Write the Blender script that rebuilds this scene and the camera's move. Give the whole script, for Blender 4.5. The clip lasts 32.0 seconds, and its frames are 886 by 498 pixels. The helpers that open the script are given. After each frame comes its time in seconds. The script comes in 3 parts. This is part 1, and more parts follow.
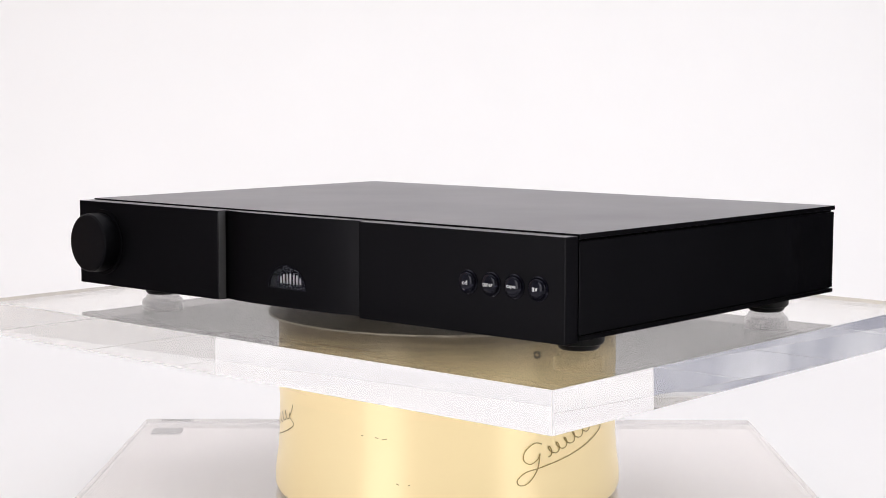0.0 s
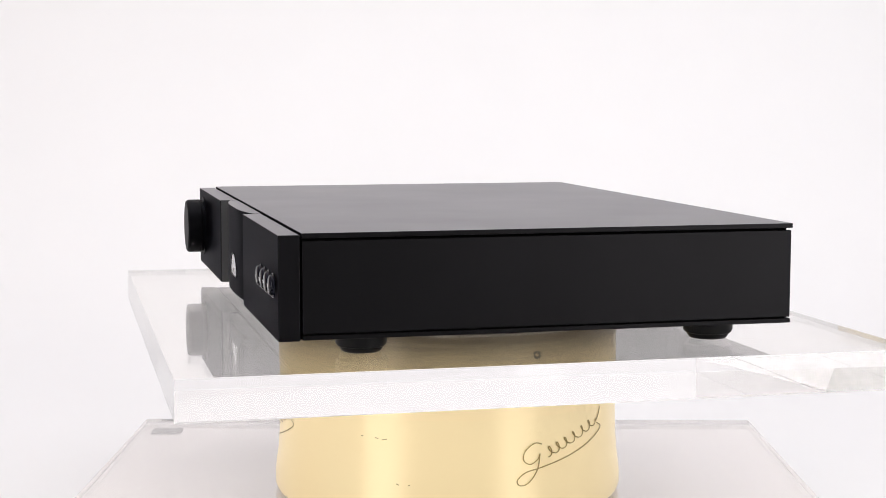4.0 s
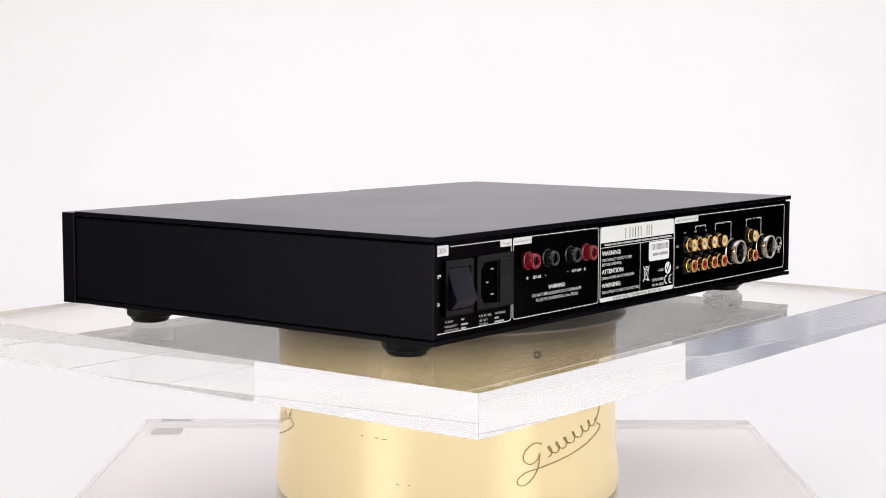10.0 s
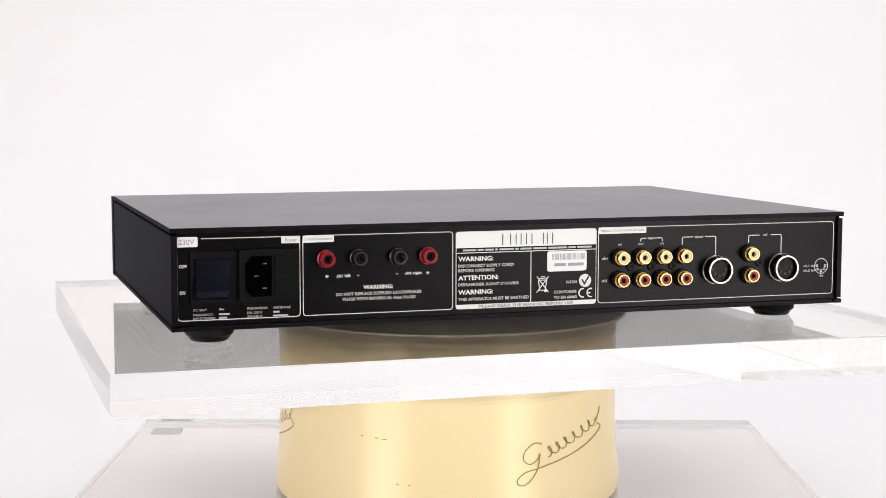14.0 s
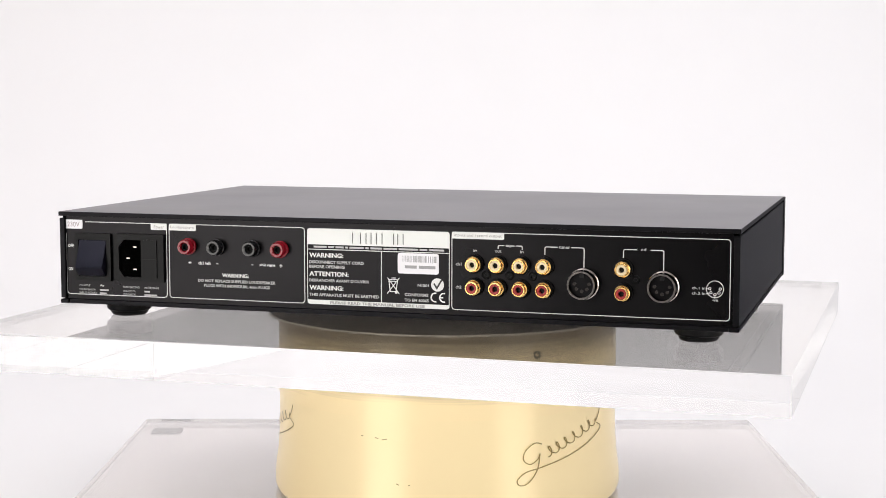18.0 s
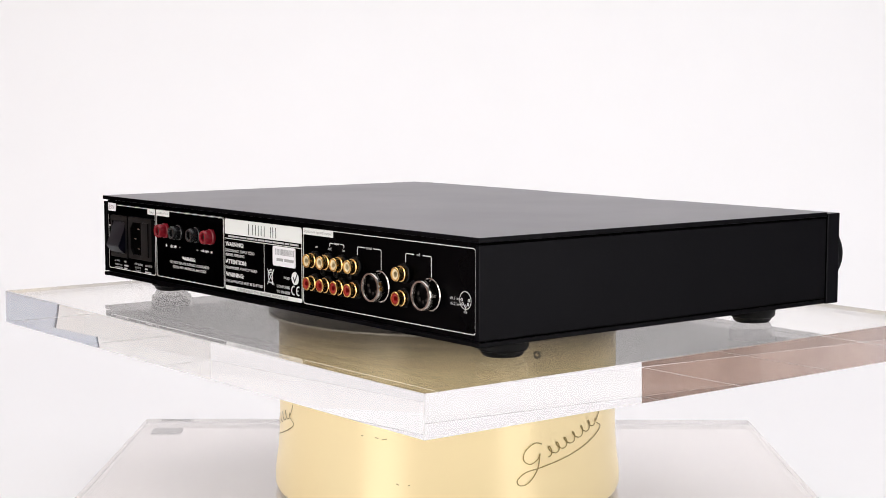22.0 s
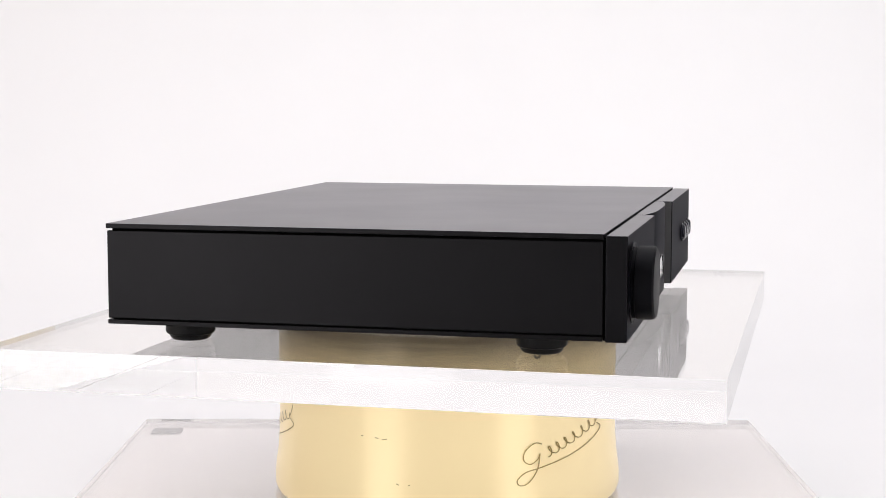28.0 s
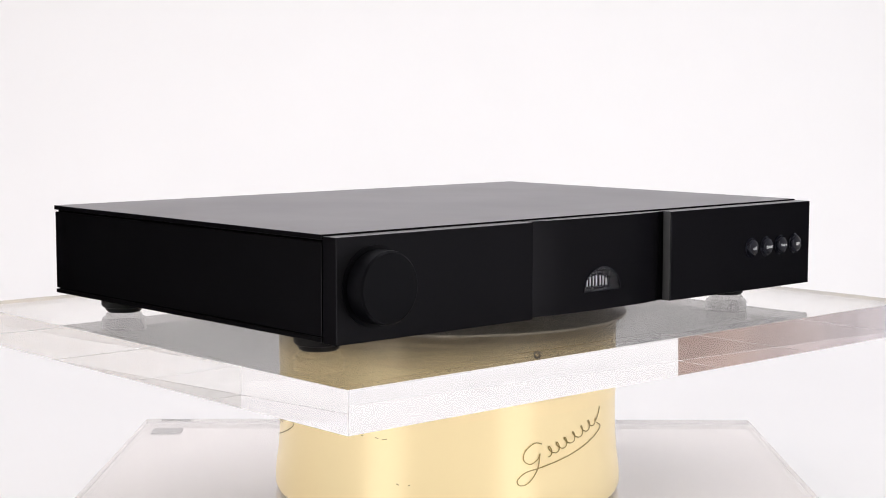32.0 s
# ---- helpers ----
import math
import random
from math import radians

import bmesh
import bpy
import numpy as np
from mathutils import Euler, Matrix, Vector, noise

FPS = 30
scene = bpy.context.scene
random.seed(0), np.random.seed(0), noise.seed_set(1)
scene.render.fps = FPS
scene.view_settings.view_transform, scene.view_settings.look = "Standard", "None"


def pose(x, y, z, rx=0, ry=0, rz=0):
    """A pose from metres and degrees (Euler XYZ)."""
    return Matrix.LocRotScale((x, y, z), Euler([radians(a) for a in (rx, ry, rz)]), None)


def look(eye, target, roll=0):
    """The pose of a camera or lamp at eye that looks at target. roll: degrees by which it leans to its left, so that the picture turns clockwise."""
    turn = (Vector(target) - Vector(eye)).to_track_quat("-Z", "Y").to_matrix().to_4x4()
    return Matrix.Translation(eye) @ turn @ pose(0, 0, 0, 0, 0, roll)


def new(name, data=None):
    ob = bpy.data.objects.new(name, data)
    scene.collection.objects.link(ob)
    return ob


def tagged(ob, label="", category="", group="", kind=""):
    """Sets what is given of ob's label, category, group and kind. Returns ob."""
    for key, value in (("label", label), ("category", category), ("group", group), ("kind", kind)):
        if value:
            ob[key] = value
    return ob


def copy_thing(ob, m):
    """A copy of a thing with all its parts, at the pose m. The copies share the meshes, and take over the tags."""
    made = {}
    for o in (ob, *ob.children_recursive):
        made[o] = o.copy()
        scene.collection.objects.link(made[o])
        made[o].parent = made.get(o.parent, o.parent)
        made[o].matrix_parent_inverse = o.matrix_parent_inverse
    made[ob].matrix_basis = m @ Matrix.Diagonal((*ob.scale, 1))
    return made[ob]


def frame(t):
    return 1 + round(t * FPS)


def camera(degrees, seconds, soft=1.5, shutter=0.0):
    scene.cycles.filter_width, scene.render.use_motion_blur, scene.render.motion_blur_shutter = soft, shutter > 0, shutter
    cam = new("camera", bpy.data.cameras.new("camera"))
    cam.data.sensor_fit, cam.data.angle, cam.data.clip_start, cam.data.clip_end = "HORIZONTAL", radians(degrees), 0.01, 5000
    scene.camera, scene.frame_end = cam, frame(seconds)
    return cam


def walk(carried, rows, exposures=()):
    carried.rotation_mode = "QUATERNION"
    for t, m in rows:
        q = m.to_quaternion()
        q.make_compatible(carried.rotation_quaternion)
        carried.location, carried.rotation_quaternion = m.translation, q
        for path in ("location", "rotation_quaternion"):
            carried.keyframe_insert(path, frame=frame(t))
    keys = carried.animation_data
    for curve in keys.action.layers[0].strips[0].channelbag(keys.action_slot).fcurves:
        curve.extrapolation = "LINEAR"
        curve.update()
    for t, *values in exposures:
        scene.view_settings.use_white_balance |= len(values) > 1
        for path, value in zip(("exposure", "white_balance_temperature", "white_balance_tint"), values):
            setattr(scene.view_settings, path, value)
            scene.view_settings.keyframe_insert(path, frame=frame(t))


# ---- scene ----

# ---------------------------------------------------------------- camera
TOP = 0.2215            # height of the amplifier's lid above the white table sheet
SLAB_TOP = TOP - 0.0704
SLAB_LOW = TOP - 0.0937
PLATE_TOP = 0.0235

cam = camera(31.22, 32.0, soft=0.9)
scene.cycles.max_bounces = scene.cycles.transmission_bounces = scene.cycles.glossy_bounces = 16      # the slab passes light on many times
scene.cycles.sample_clamp_indirect = 2.0
EYE = (0.0, -1.0981, TOP + 0.0774)
VIEW = look(EYE, (-0.00295, -0.0981, TOP + 0.0774 - 0.1001), 0.079)
walk(cam, [(0.0, VIEW), (32.0, VIEW)], exposures=[(0.0, -0.435), (32.0, -0.435)])


# ---------------------------------------------------------------- light
def area_lamp(name, m, w, h, watts, colour):
    data = bpy.data.lights.new(name, "AREA")
    data.shape, data.size, data.size_y = "RECTANGLE", w, h
    data.energy, data.color = watts, colour
    ob = new(name, data)
    ob.matrix_world = m
    return ob


def around(deg, dist, z):
    """A place round the turntable; degrees to the right of the way from table to camera."""
    a = radians(deg)
    return (math.sin(a) * dist, -math.cos(a) * dist, z)


world = bpy.data.worlds.new("world")
scene.world = world
world.use_nodes = True
world.node_tree.nodes["Background"].inputs["Color"].default_value = (0.9, 0.93, 1.0, 1)
world.node_tree.nodes["Background"].inputs["Strength"].default_value = 0.3

BOX_L = look(around(-41.0, 1.85, 0.46), (0, 0, 0.25))
BOX_R = look(around(44.9, 1.75, 0.46), (0, 0, 0.25))
area_lamp("softbox_lamp", BOX_L @ pose(0, 0, -0.012), 0.90, 1.5, 22.6, (1.0, 0.965, 0.91))
area_lamp("softbox_lamp", BOX_R @ pose(0, 0, -0.012), 0.71, 1.5, 16.5, (1.0, 0.965, 0.91))
# added overhead fill, out of view, that brightens the white backdrop
area_lamp("overhead_fill", pose(0, 0.13, 2.31), 3.4, 2.5, 52, (0.982, 0.968, 1.012))


# ---------------------------------------------------------------- materials
def material(name, colour, rough=0.5, metal=0.0, vary=0.0, scale=40.0, bump=0.0, bump_scale=600.0, rough_vary=0.0, stretch=0.0, **more):
    m = bpy.data.materials.new(name)
    m.use_nodes = True
    nt = m.node_tree
    b = nt.nodes["Principled BSDF"]
    b.inputs["Base Color"].default_value = (*colour, 1)
    b.inputs["Roughness"].default_value = rough
    b.inputs["Metallic"].default_value = metal
    for k, v in more.items():
        b.inputs[k.replace("_", " ")].default_value = v
    tc = nt.nodes.new("ShaderNodeTexCoord")
    if vary or rough_vary:
        n = nt.nodes.new("ShaderNodeTexNoise")
        n.inputs["Scale"].default_value, n.inputs["Detail"].default_value = scale, 6
        if stretch:
            mp = nt.nodes.new("ShaderNodeMapping")
            mp.inputs["Scale"].default_value = (1, 1, stretch)
            nt.links.new(tc.outputs["Object"], mp.inputs["Vector"])
            nt.links.new(mp.outputs["Vector"], n.inputs["Vector"])
        else:
            nt.links.new(tc.outputs["Object"], n.inputs["Vector"])
        if vary:
            mix = nt.nodes.new("ShaderNodeMix")
            mix.data_type = "RGBA"
            mix.inputs[6].default_value = (*[max(0.02 * c, c * (1 - vary)) for c in colour], 1)
            mix.inputs[7].default_value = (*[min(1, c * (1 + vary)) for c in colour], 1)
            nt.links.new(n.outputs["Fac"], mix.inputs[0])
            nt.links.new(mix.outputs[2], b.inputs["Base Color"])
        if rough_vary:
            r = nt.nodes.new("ShaderNodeMapRange")
            r.inputs[3].default_value, r.inputs[4].default_value = rough - rough_vary, rough + rough_vary
            nt.links.new(n.outputs["Fac"], r.inputs[0])
            nt.links.new(r.outputs[0], b.inputs["Roughness"])
    if bump:
        n2 = nt.nodes.new("ShaderNodeTexNoise")
        n2.inputs["Scale"].default_value, n2.inputs["Detail"].default_value = bump_scale, 3
        nt.links.new(tc.outputs["Object"], n2.inputs["Vector"])
        bp = nt.nodes.new("ShaderNodeBump")
        bp.inputs["Strength"].default_value, bp.inputs["Distance"].default_value = bump, 0.0004
        nt.links.new(n2.outputs["Fac"], bp.inputs["Height"])
        nt.links.new(bp.outputs["Normal"], b.inputs["Normal"])
    return m


M_SHEET = material("white_sheet", (0.86, 0.855, 0.86), 0.6, vary=0.015, scale=6, bump=0.05, bump_scale=300)
M_WALL = material("wall_paint", (0.84, 0.83, 0.82), 0.7, vary=0.02, scale=3)
M_ROOM = material("far_wall_paint", (0.62, 0.61, 0.60), 0.8, vary=0.05, scale=3)
M_BOARD = material("foam_board", (0.93, 0.93, 0.93), 0.6, vary=0.02, scale=4)
M_FLOOR = material("brown_floor", (0.46, 0.42, 0.40), 0.5, vary=0.3, scale=5, rough_vary=0.1)
M_BLUEGREY = material("blue_grey_wall", (0.66, 0.72, 0.86), 0.7, vary=0.25, scale=5, stretch=0.3)
M_LID = material("black_coat_top_sheen", (0.042, 0.0415, 0.043), 0.29, 1.0, vary=0.2, scale=9, rough_vary=0.05, Specular_Tint=(0.985, 0.97, 1.0, 1))
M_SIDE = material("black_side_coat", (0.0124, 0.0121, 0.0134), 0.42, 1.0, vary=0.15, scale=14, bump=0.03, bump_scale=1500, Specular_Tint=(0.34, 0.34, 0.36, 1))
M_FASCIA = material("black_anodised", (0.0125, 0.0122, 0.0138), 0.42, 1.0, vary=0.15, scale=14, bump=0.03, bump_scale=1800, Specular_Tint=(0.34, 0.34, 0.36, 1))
M_VOID = material("unlit_gap", (0.0006, 0.0006, 0.0006), 0.9, vary=0.1, Specular_IOR_Level=0.02)
M_DARK = material("dark_gap", (0.006, 0.006, 0.006), 0.8, vary=0.1)
M_REAR = material("black_satin_paint", (0.0125, 0.0120, 0.0128), 0.28, 1.0, vary=0.25, scale=18, rough_vary=0.03, bump=0.02, bump_scale=1600, Specular_Tint=(0.08, 0.08, 0.085, 1))
M_RUBBER = material("black_rubber", (0.0035, 0.0035, 0.004), 0.45, vary=0.2, scale=60, Specular_IOR_Level=0.16)
M_PLASTIC = material("black_plastic", (0.0032, 0.0032, 0.0036), 0.34, vary=0.1, scale=60, Specular_IOR_Level=0.12)
M_SMALLPRINT = material("faint_white_print", (0.52, 0.52, 0.52), 0.55, vary=0.1, scale=400)
M_ROCKER = material("blue_black_plastic", (0.0026, 0.0026, 0.0055), 0.3, vary=0.1, scale=60, Specular_IOR_Level=0.18, Specular_Tint=(0.7, 0.72, 1.0, 1))
M_GLOSS = material("gloss_black", (0.0025, 0.0025, 0.006), 0.16, vary=0.05, Specular_IOR_Level=0.2, Specular_Tint=(0.85, 0.87, 1.0, 1))
M_DIMPRINT = material("dim_print", (0.58, 0.58, 0.60), 0.5)
M_PRINT = material("white_print", (0.80, 0.80, 0.79), 0.55, vary=0.03)
M_LABEL = material("white_label", (0.85, 0.865, 0.84), 0.4, vary=0.02)
M_STICKER = material("sticker_paper", (0.89, 0.88, 0.91), 0.45, vary=0.02)
M_INK = material("black_ink", (0.02, 0.02, 0.02), 0.5)
M_GREYINK = material("grey_ink", (0.35, 0.35, 0.35), 0.5)
M_REDINK = material("faded_red_ink", (0.36, 0.29, 0.30), 0.5)
M_RED = material("red_plastic", (0.21, 0.006, 0.014), 0.2, vary=0.1)
M_BLACKP = material("black_post", (0.009, 0.009, 0.010), 0.22, vary=0.1, scale=80)
M_GOLD = material("gold_plate", (0.82, 0.54, 0.20), 0.24, 1.0, vary=0.05)
M_CONTACT = material("dull_contact", (0.045, 0.04, 0.037), 0.4, 0.9)
M_STEEL = material("bright_nickel", (0.44, 0.41, 0.38), 0.13, 1.0, vary=0.05)
M_CREAM = material("cream_insert", (0.86, 0.72, 0.46), 0.35)
M_REDINS = material("red_insert", (0.34, 0.014, 0.012), 0.35)
M_SILVER = material("silver_print", (0.60, 0.60, 0.64), 0.3, 0.5)
M_EDGE = material("machined_edge", (0.075, 0.075, 0.078), 0.45, vary=0.1)
M_CLEAR = material("clear_lens", (1, 1, 1), 0.03, Transmission_Weight=1.0, IOR=1.45)
M_LENS = material("coated_lens", (1, 1, 1), 0.03, Transmission_Weight=1.0, IOR=1.22)
M_ACRYL = material("clear_acrylic", (1.0, 0.995, 0.99), 0.0, Transmission_Weight=1.0, IOR=1.49)
M_ACRYL_FACE = material("tinted_acrylic", (0.945, 0.928, 0.91), 0.0, Transmission_Weight=1.0, IOR=1.49)
M_ACRYL_LOW = material("aged_acrylic", (0.874, 0.840, 0.824), 0.0, Transmission_Weight=1.0, IOR=1.49)
M_FROST = material("ground_acrylic_edge", (0.97, 0.968, 0.965), 0.45, Transmission_Weight=0.7, IOR=1.49)
M_KNOB = material("matt_black_knob", (0.0018, 0.0018, 0.0024), 0.46, vary=0.15, scale=60, bump=0.02, bump_scale=1500, Specular_IOR_Level=0.08, Specular_Tint=(0.88, 0.88, 1.0, 1))
M_BRASS = material("lacquered_brass", (1.0, 0.815, 0.475), 0.36, 0.10, vary=0.02, scale=12, rough_vary=0.03, Anisotropic=0.92, Anisotropic_Rotation=0.25)
M_SHADE_BAND = material("shaded_brass", (1.0, 0.815, 0.475), 0.36, 0.10, Anisotropic=0.92, Anisotropic_Rotation=0.25)


M_BLUEGLOW = material("pale_blue_glow", (0.0, 0.0, 0.0), 1.0)


def glow(m, low, high):
    """A glowing surface: two tones in broad soft patches."""
    nt = m.node_tree
    n, ramp = nt.nodes.new("ShaderNodeTexNoise"), nt.nodes.new("ShaderNodeValToRGB")
    mp = nt.nodes.new("ShaderNodeMapping")
    mp.inputs["Scale"].default_value = (1, 1, 0.35)
    n.inputs["Scale"].default_value, n.inputs["Detail"].default_value = 4.5, 3
    nt.links.new(nt.nodes["Texture Coordinate"].outputs["Object"], mp.inputs["Vector"])
    nt.links.new(mp.outputs["Vector"], n.inputs["Vector"])
    nt.links.new(n.outputs["Fac"], ramp.inputs[0])
    for e, f, c in zip(ramp.color_ramp.elements, (0.36, 0.62), (low, high)):
        e.position, e.color = f, (*c, 1)
    b = nt.nodes["Principled BSDF"]
    nt.links.new(ramp.outputs[0], b.inputs["Emission Color"])
    b.inputs["Emission Strength"].default_value = 1.0


glow(M_BLUEGLOW, (0.38, 0.39, 0.50), (0.88, 0.88, 0.96))
M_BLUEGLOW.cycles.emission_sampling = "NONE"


def slab_shade(m, z0, z1):
    """Paints the shade under the slab: brown in fine streaks that grow from height z0 to z1."""
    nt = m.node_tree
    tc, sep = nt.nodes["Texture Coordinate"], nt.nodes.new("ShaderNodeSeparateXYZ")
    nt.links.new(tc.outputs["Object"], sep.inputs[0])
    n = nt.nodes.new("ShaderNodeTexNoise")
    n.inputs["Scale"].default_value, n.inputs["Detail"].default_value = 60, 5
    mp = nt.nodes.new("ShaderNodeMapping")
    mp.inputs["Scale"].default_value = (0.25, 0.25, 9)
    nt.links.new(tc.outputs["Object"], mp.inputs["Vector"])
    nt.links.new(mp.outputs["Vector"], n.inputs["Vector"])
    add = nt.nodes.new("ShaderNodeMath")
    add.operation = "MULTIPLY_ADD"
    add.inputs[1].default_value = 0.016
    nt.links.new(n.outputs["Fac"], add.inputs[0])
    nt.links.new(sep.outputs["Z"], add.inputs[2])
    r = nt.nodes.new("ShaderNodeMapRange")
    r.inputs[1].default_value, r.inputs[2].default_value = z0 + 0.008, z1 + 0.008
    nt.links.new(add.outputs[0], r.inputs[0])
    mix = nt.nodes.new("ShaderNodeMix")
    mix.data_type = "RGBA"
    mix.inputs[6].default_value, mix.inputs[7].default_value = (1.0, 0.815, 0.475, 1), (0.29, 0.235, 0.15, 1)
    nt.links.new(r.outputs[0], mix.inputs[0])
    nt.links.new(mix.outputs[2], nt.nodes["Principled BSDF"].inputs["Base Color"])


def turned(m):
    """Fine grooves round the axis, which draw reflections out up and down."""
    nt = m.node_tree
    tg = nt.nodes.new("ShaderNodeTangent")
    tg.direction_type, tg.axis = "RADIAL", "Z"
    nt.links.new(tg.outputs[0], nt.nodes["Principled BSDF"].inputs["Tangent"])


turned(M_BRASS)
turned(M_SHADE_BAND)
slab_shade(M_SHADE_BAND, SLAB_LOW - 0.027, SLAB_LOW - 0.006)
M_CAP = material("scuffed_cap", (0.52, 0.475, 0.40), 0.5, 0.2, vary=0.6, scale=70, bump=0.5, bump_scale=260, rough_vary=0.1)
M_ENGRAVE = material("dark_engraving", (0.29, 0.215, 0.075), 0.4, 0.5, vary=0.5, scale=90)
M_SCREW = material("dull_screw", (0.13, 0.11, 0.08), 0.5, 0.5, vary=0.2)
M_SPECK = material("pale_dirt", (0.42, 0.40, 0.38), 0.9)
M_PAD = material("grey_felt", (0.22, 0.22, 0.235), 0.9, vary=0.1)
M_WHITEFAB = material("diffuser_fabric", (0.85, 0.85, 0.85), 0.8)
M_SCUFF = material("pale_scuff", (0.7, 0.68, 0.62), 0.5)


# ---------------------------------------------------------------- building blocks
def mesh_of(name, bm, mat, smooth=False, angle=35):
    me = bpy.data.meshes.new(name)
    bmesh.ops.recalc_face_normals(bm, faces=bm.faces)
    bm.to_mesh(me)
    bm.free()
    me.materials.append(mat)
    if smooth:
        me.shade_smooth()
        me.set_sharp_from_angle(angle=radians(angle))
    return me


def part(name, bm, mat, parent=None, label="", smooth=False, at=None):
    """Links a bmesh as one mesh object under a thing or a part."""
    ob = new(name, mesh_of(name, bm, mat, smooth))
    if parent:
        ob.parent = parent
    if at:
        ob.matrix_basis = at
    if label:
        tagged(ob, label)
    return ob


def twin(ob, at):
    """Another object on the same mesh, beside ob, with its own sub-parts."""
    return copy_thing(ob, at)


def box(x0, x1, y0, y1, z0, z1, bev=0.0, seg=2, bm=None):
    bm = bm or bmesh.new()
    r = bmesh.ops.create_cube(bm, size=1)
    vs = r["verts"]
    for v in vs:
        v.co = ((x0 + x1) / 2 + v.co.x * (x1 - x0), (y0 + y1) / 2 + v.co.y * (y1 - y0), (z0 + z1) / 2 + v.co.z * (z1 - z0))
    if bev:
        es = list({e for v in vs for e in v.link_edges})
        bmesh.ops.bevel(bm, geom=es, offset=bev, segments=seg, affect="EDGES", profile=0.5)
    return bm


def lathe(profile, n=48, axis="z", bm=None):
    """Turns a profile of (radius, height) round an axis; radius 0 closes it."""
    bm = bm or bmesh.new()
    rings = []
    for r, h in profile:
        if r < 1e-7:
            rings.append([bm.verts.new((0, 0, h))])
        else:
            rings.append([bm.verts.new((r * math.cos(2 * math.pi * k / n), r * math.sin(2 * math.pi * k / n), h)) for k in range(n)])
    for a, b in zip(rings, rings[1:]):
        for k in range(n):
            q = [a[k % len(a)], a[(k + 1) % len(a)], b[(k + 1) % len(b)], b[k % len(b)]]
            q = list(dict.fromkeys(q))
            if len(q) > 2:
                bm.faces.new(q)
    if axis == "y":
        bmesh.ops.rotate(bm, verts=bm.verts, matrix=Matrix.Rotation(radians(-90), 3, "X"))
    elif axis == "-y":
        bmesh.ops.rotate(bm, verts=bm.verts, matrix=Matrix.Rotation(radians(90), 3, "X"))
    return bm


def prism(outline, y0, y1, bm=None):
    """Extrudes an outline of (x, z) from y0 to y1."""
    bm = bm or bmesh.new()
    a = [bm.verts.new((x, y0, z)) for x, z in outline]
    b = [bm.verts.new((x, y1, z)) for x, z in outline]
    bm.faces.new(a)
    bm.faces.new(b[::-1])
    n = len(a)
    for k in range(n):
        bm.faces.new((a[k], b[k], b[(k + 1) % n], a[(k + 1) % n]))
    return bm


def ring_prism(outer, inner, y0, y1):
    """A frame between two outlines with as many points each, open through."""
    bm = bmesh.new()
    rows = [[bm.verts.new((x, y, z)) for x, z in o] for o, y in ((outer, y0), (outer, y1), (inner, y1), (inner, y0))]
    n = len(outer)
    for a, b in zip(rows, rows[1:] + rows[:1]):
        for k in range(n):
            bm.faces.new((a[k], a[(k + 1) % n], b[(k + 1) % n], b[k]))
    return bm


def rounded(x0, x1, z0, z1, r, n=5):
    pts = []
    for cx, cz, a0 in ((x1 - r, z1 - r, 0), (x0 + r, z1 - r, 90), (x0 + r, z0 + r, 180), (x1 - r, z0 + r, 270)):
        for k in range(n + 1):
            a = radians(a0 + 90 * k / n)
            pts.append((cx + r * math.cos(a), cz + r * math.sin(a)))
    return pts


def strokes(paths, width, y0, y1):
    """Flat strokes of one width along paths of (x, z), with mitred bends."""
    bm = bmesh.new()
    for p in paths:
        p = [Vector(q) for q in p]
        sides = []
        for k, q in enumerate(p):
            d1 = (q - p[k - 1]).normalized() if k else (p[1] - q).normalized()
            d2 = (p[k + 1] - q).normalized() if k < len(p) - 1 else d1
            t = (d1 + d2).normalized() if (d1 + d2).length > 1e-6 else d1
            nrm = Vector((-t.y, t.x))
            f = width / 2 / max(0.4, abs(nrm.dot(Vector((-d1.y, d1.x)))))
            sides.append((q + nrm * f, q - nrm * f))
        for (a, b), (c, d) in zip(sides, sides[1:]):
            quad = [(a.x, a.y), (b.x, b.y), (d.x, d.y), (c.x, c.y)]
            prism(quad, y0, y1, bm)
    return bm


FONT_TURN = Matrix(((-1, 0, 0, 0), (0, 0, 1, 0), (0, 1, 0, 0), (0, 0, 0, 1)))      # faces +y
FONT_FRONT = Matrix(((1, 0, 0, 0), (0, 0, -1, 0), (0, 1, 0, 0), (0, 0, 0, 1)))     # faces -y


def lettering(words, u0, u1, z0, z1, y, mat, parent, turn=FONT_TURN, bold=0.0, depth=0.00012):
    """Words set in the box u0..u1, z0..z1 (u runs right as one reads it) on the plane y."""
    cu = bpy.data.curves.new("lettering", "FONT")
    cu.body, cu.size, cu.extrude, cu.offset = words, 1.0, 0.0, bold
    cu.resolution_u = 2
    tmp = bpy.data.objects.new("lettering", cu)
    scene.collection.objects.link(tmp)
    bpy.context.view_layer.update()
    me = bpy.data.meshes.new_from_object(tmp.evaluated_get(bpy.context.evaluated_depsgraph_get()))
    bpy.data.objects.remove(tmp)
    bpy.data.curves.remove(cu)
    xs = [v.co.x for v in me.vertices]
    ys = [v.co.y for v in me.vertices]
    a0, a1, b0, b1 = min(xs), max(xs), min(ys), max(ys)
    flip = -1 if turn is FONT_TURN else 1
    for v in me.vertices:
        u = u0 + (v.co.x - a0) / (a1 - a0) * (u1 - u0)
        z = z0 + (v.co.y - b0) / max(1e-6, b1 - b0) * (z1 - z0)
        v.co = (flip * u, y - flip * depth, z)
    me.materials.clear()
    me.materials.append(mat)
    ob = new("lettering", me)
    ob.parent = parent
    return ob


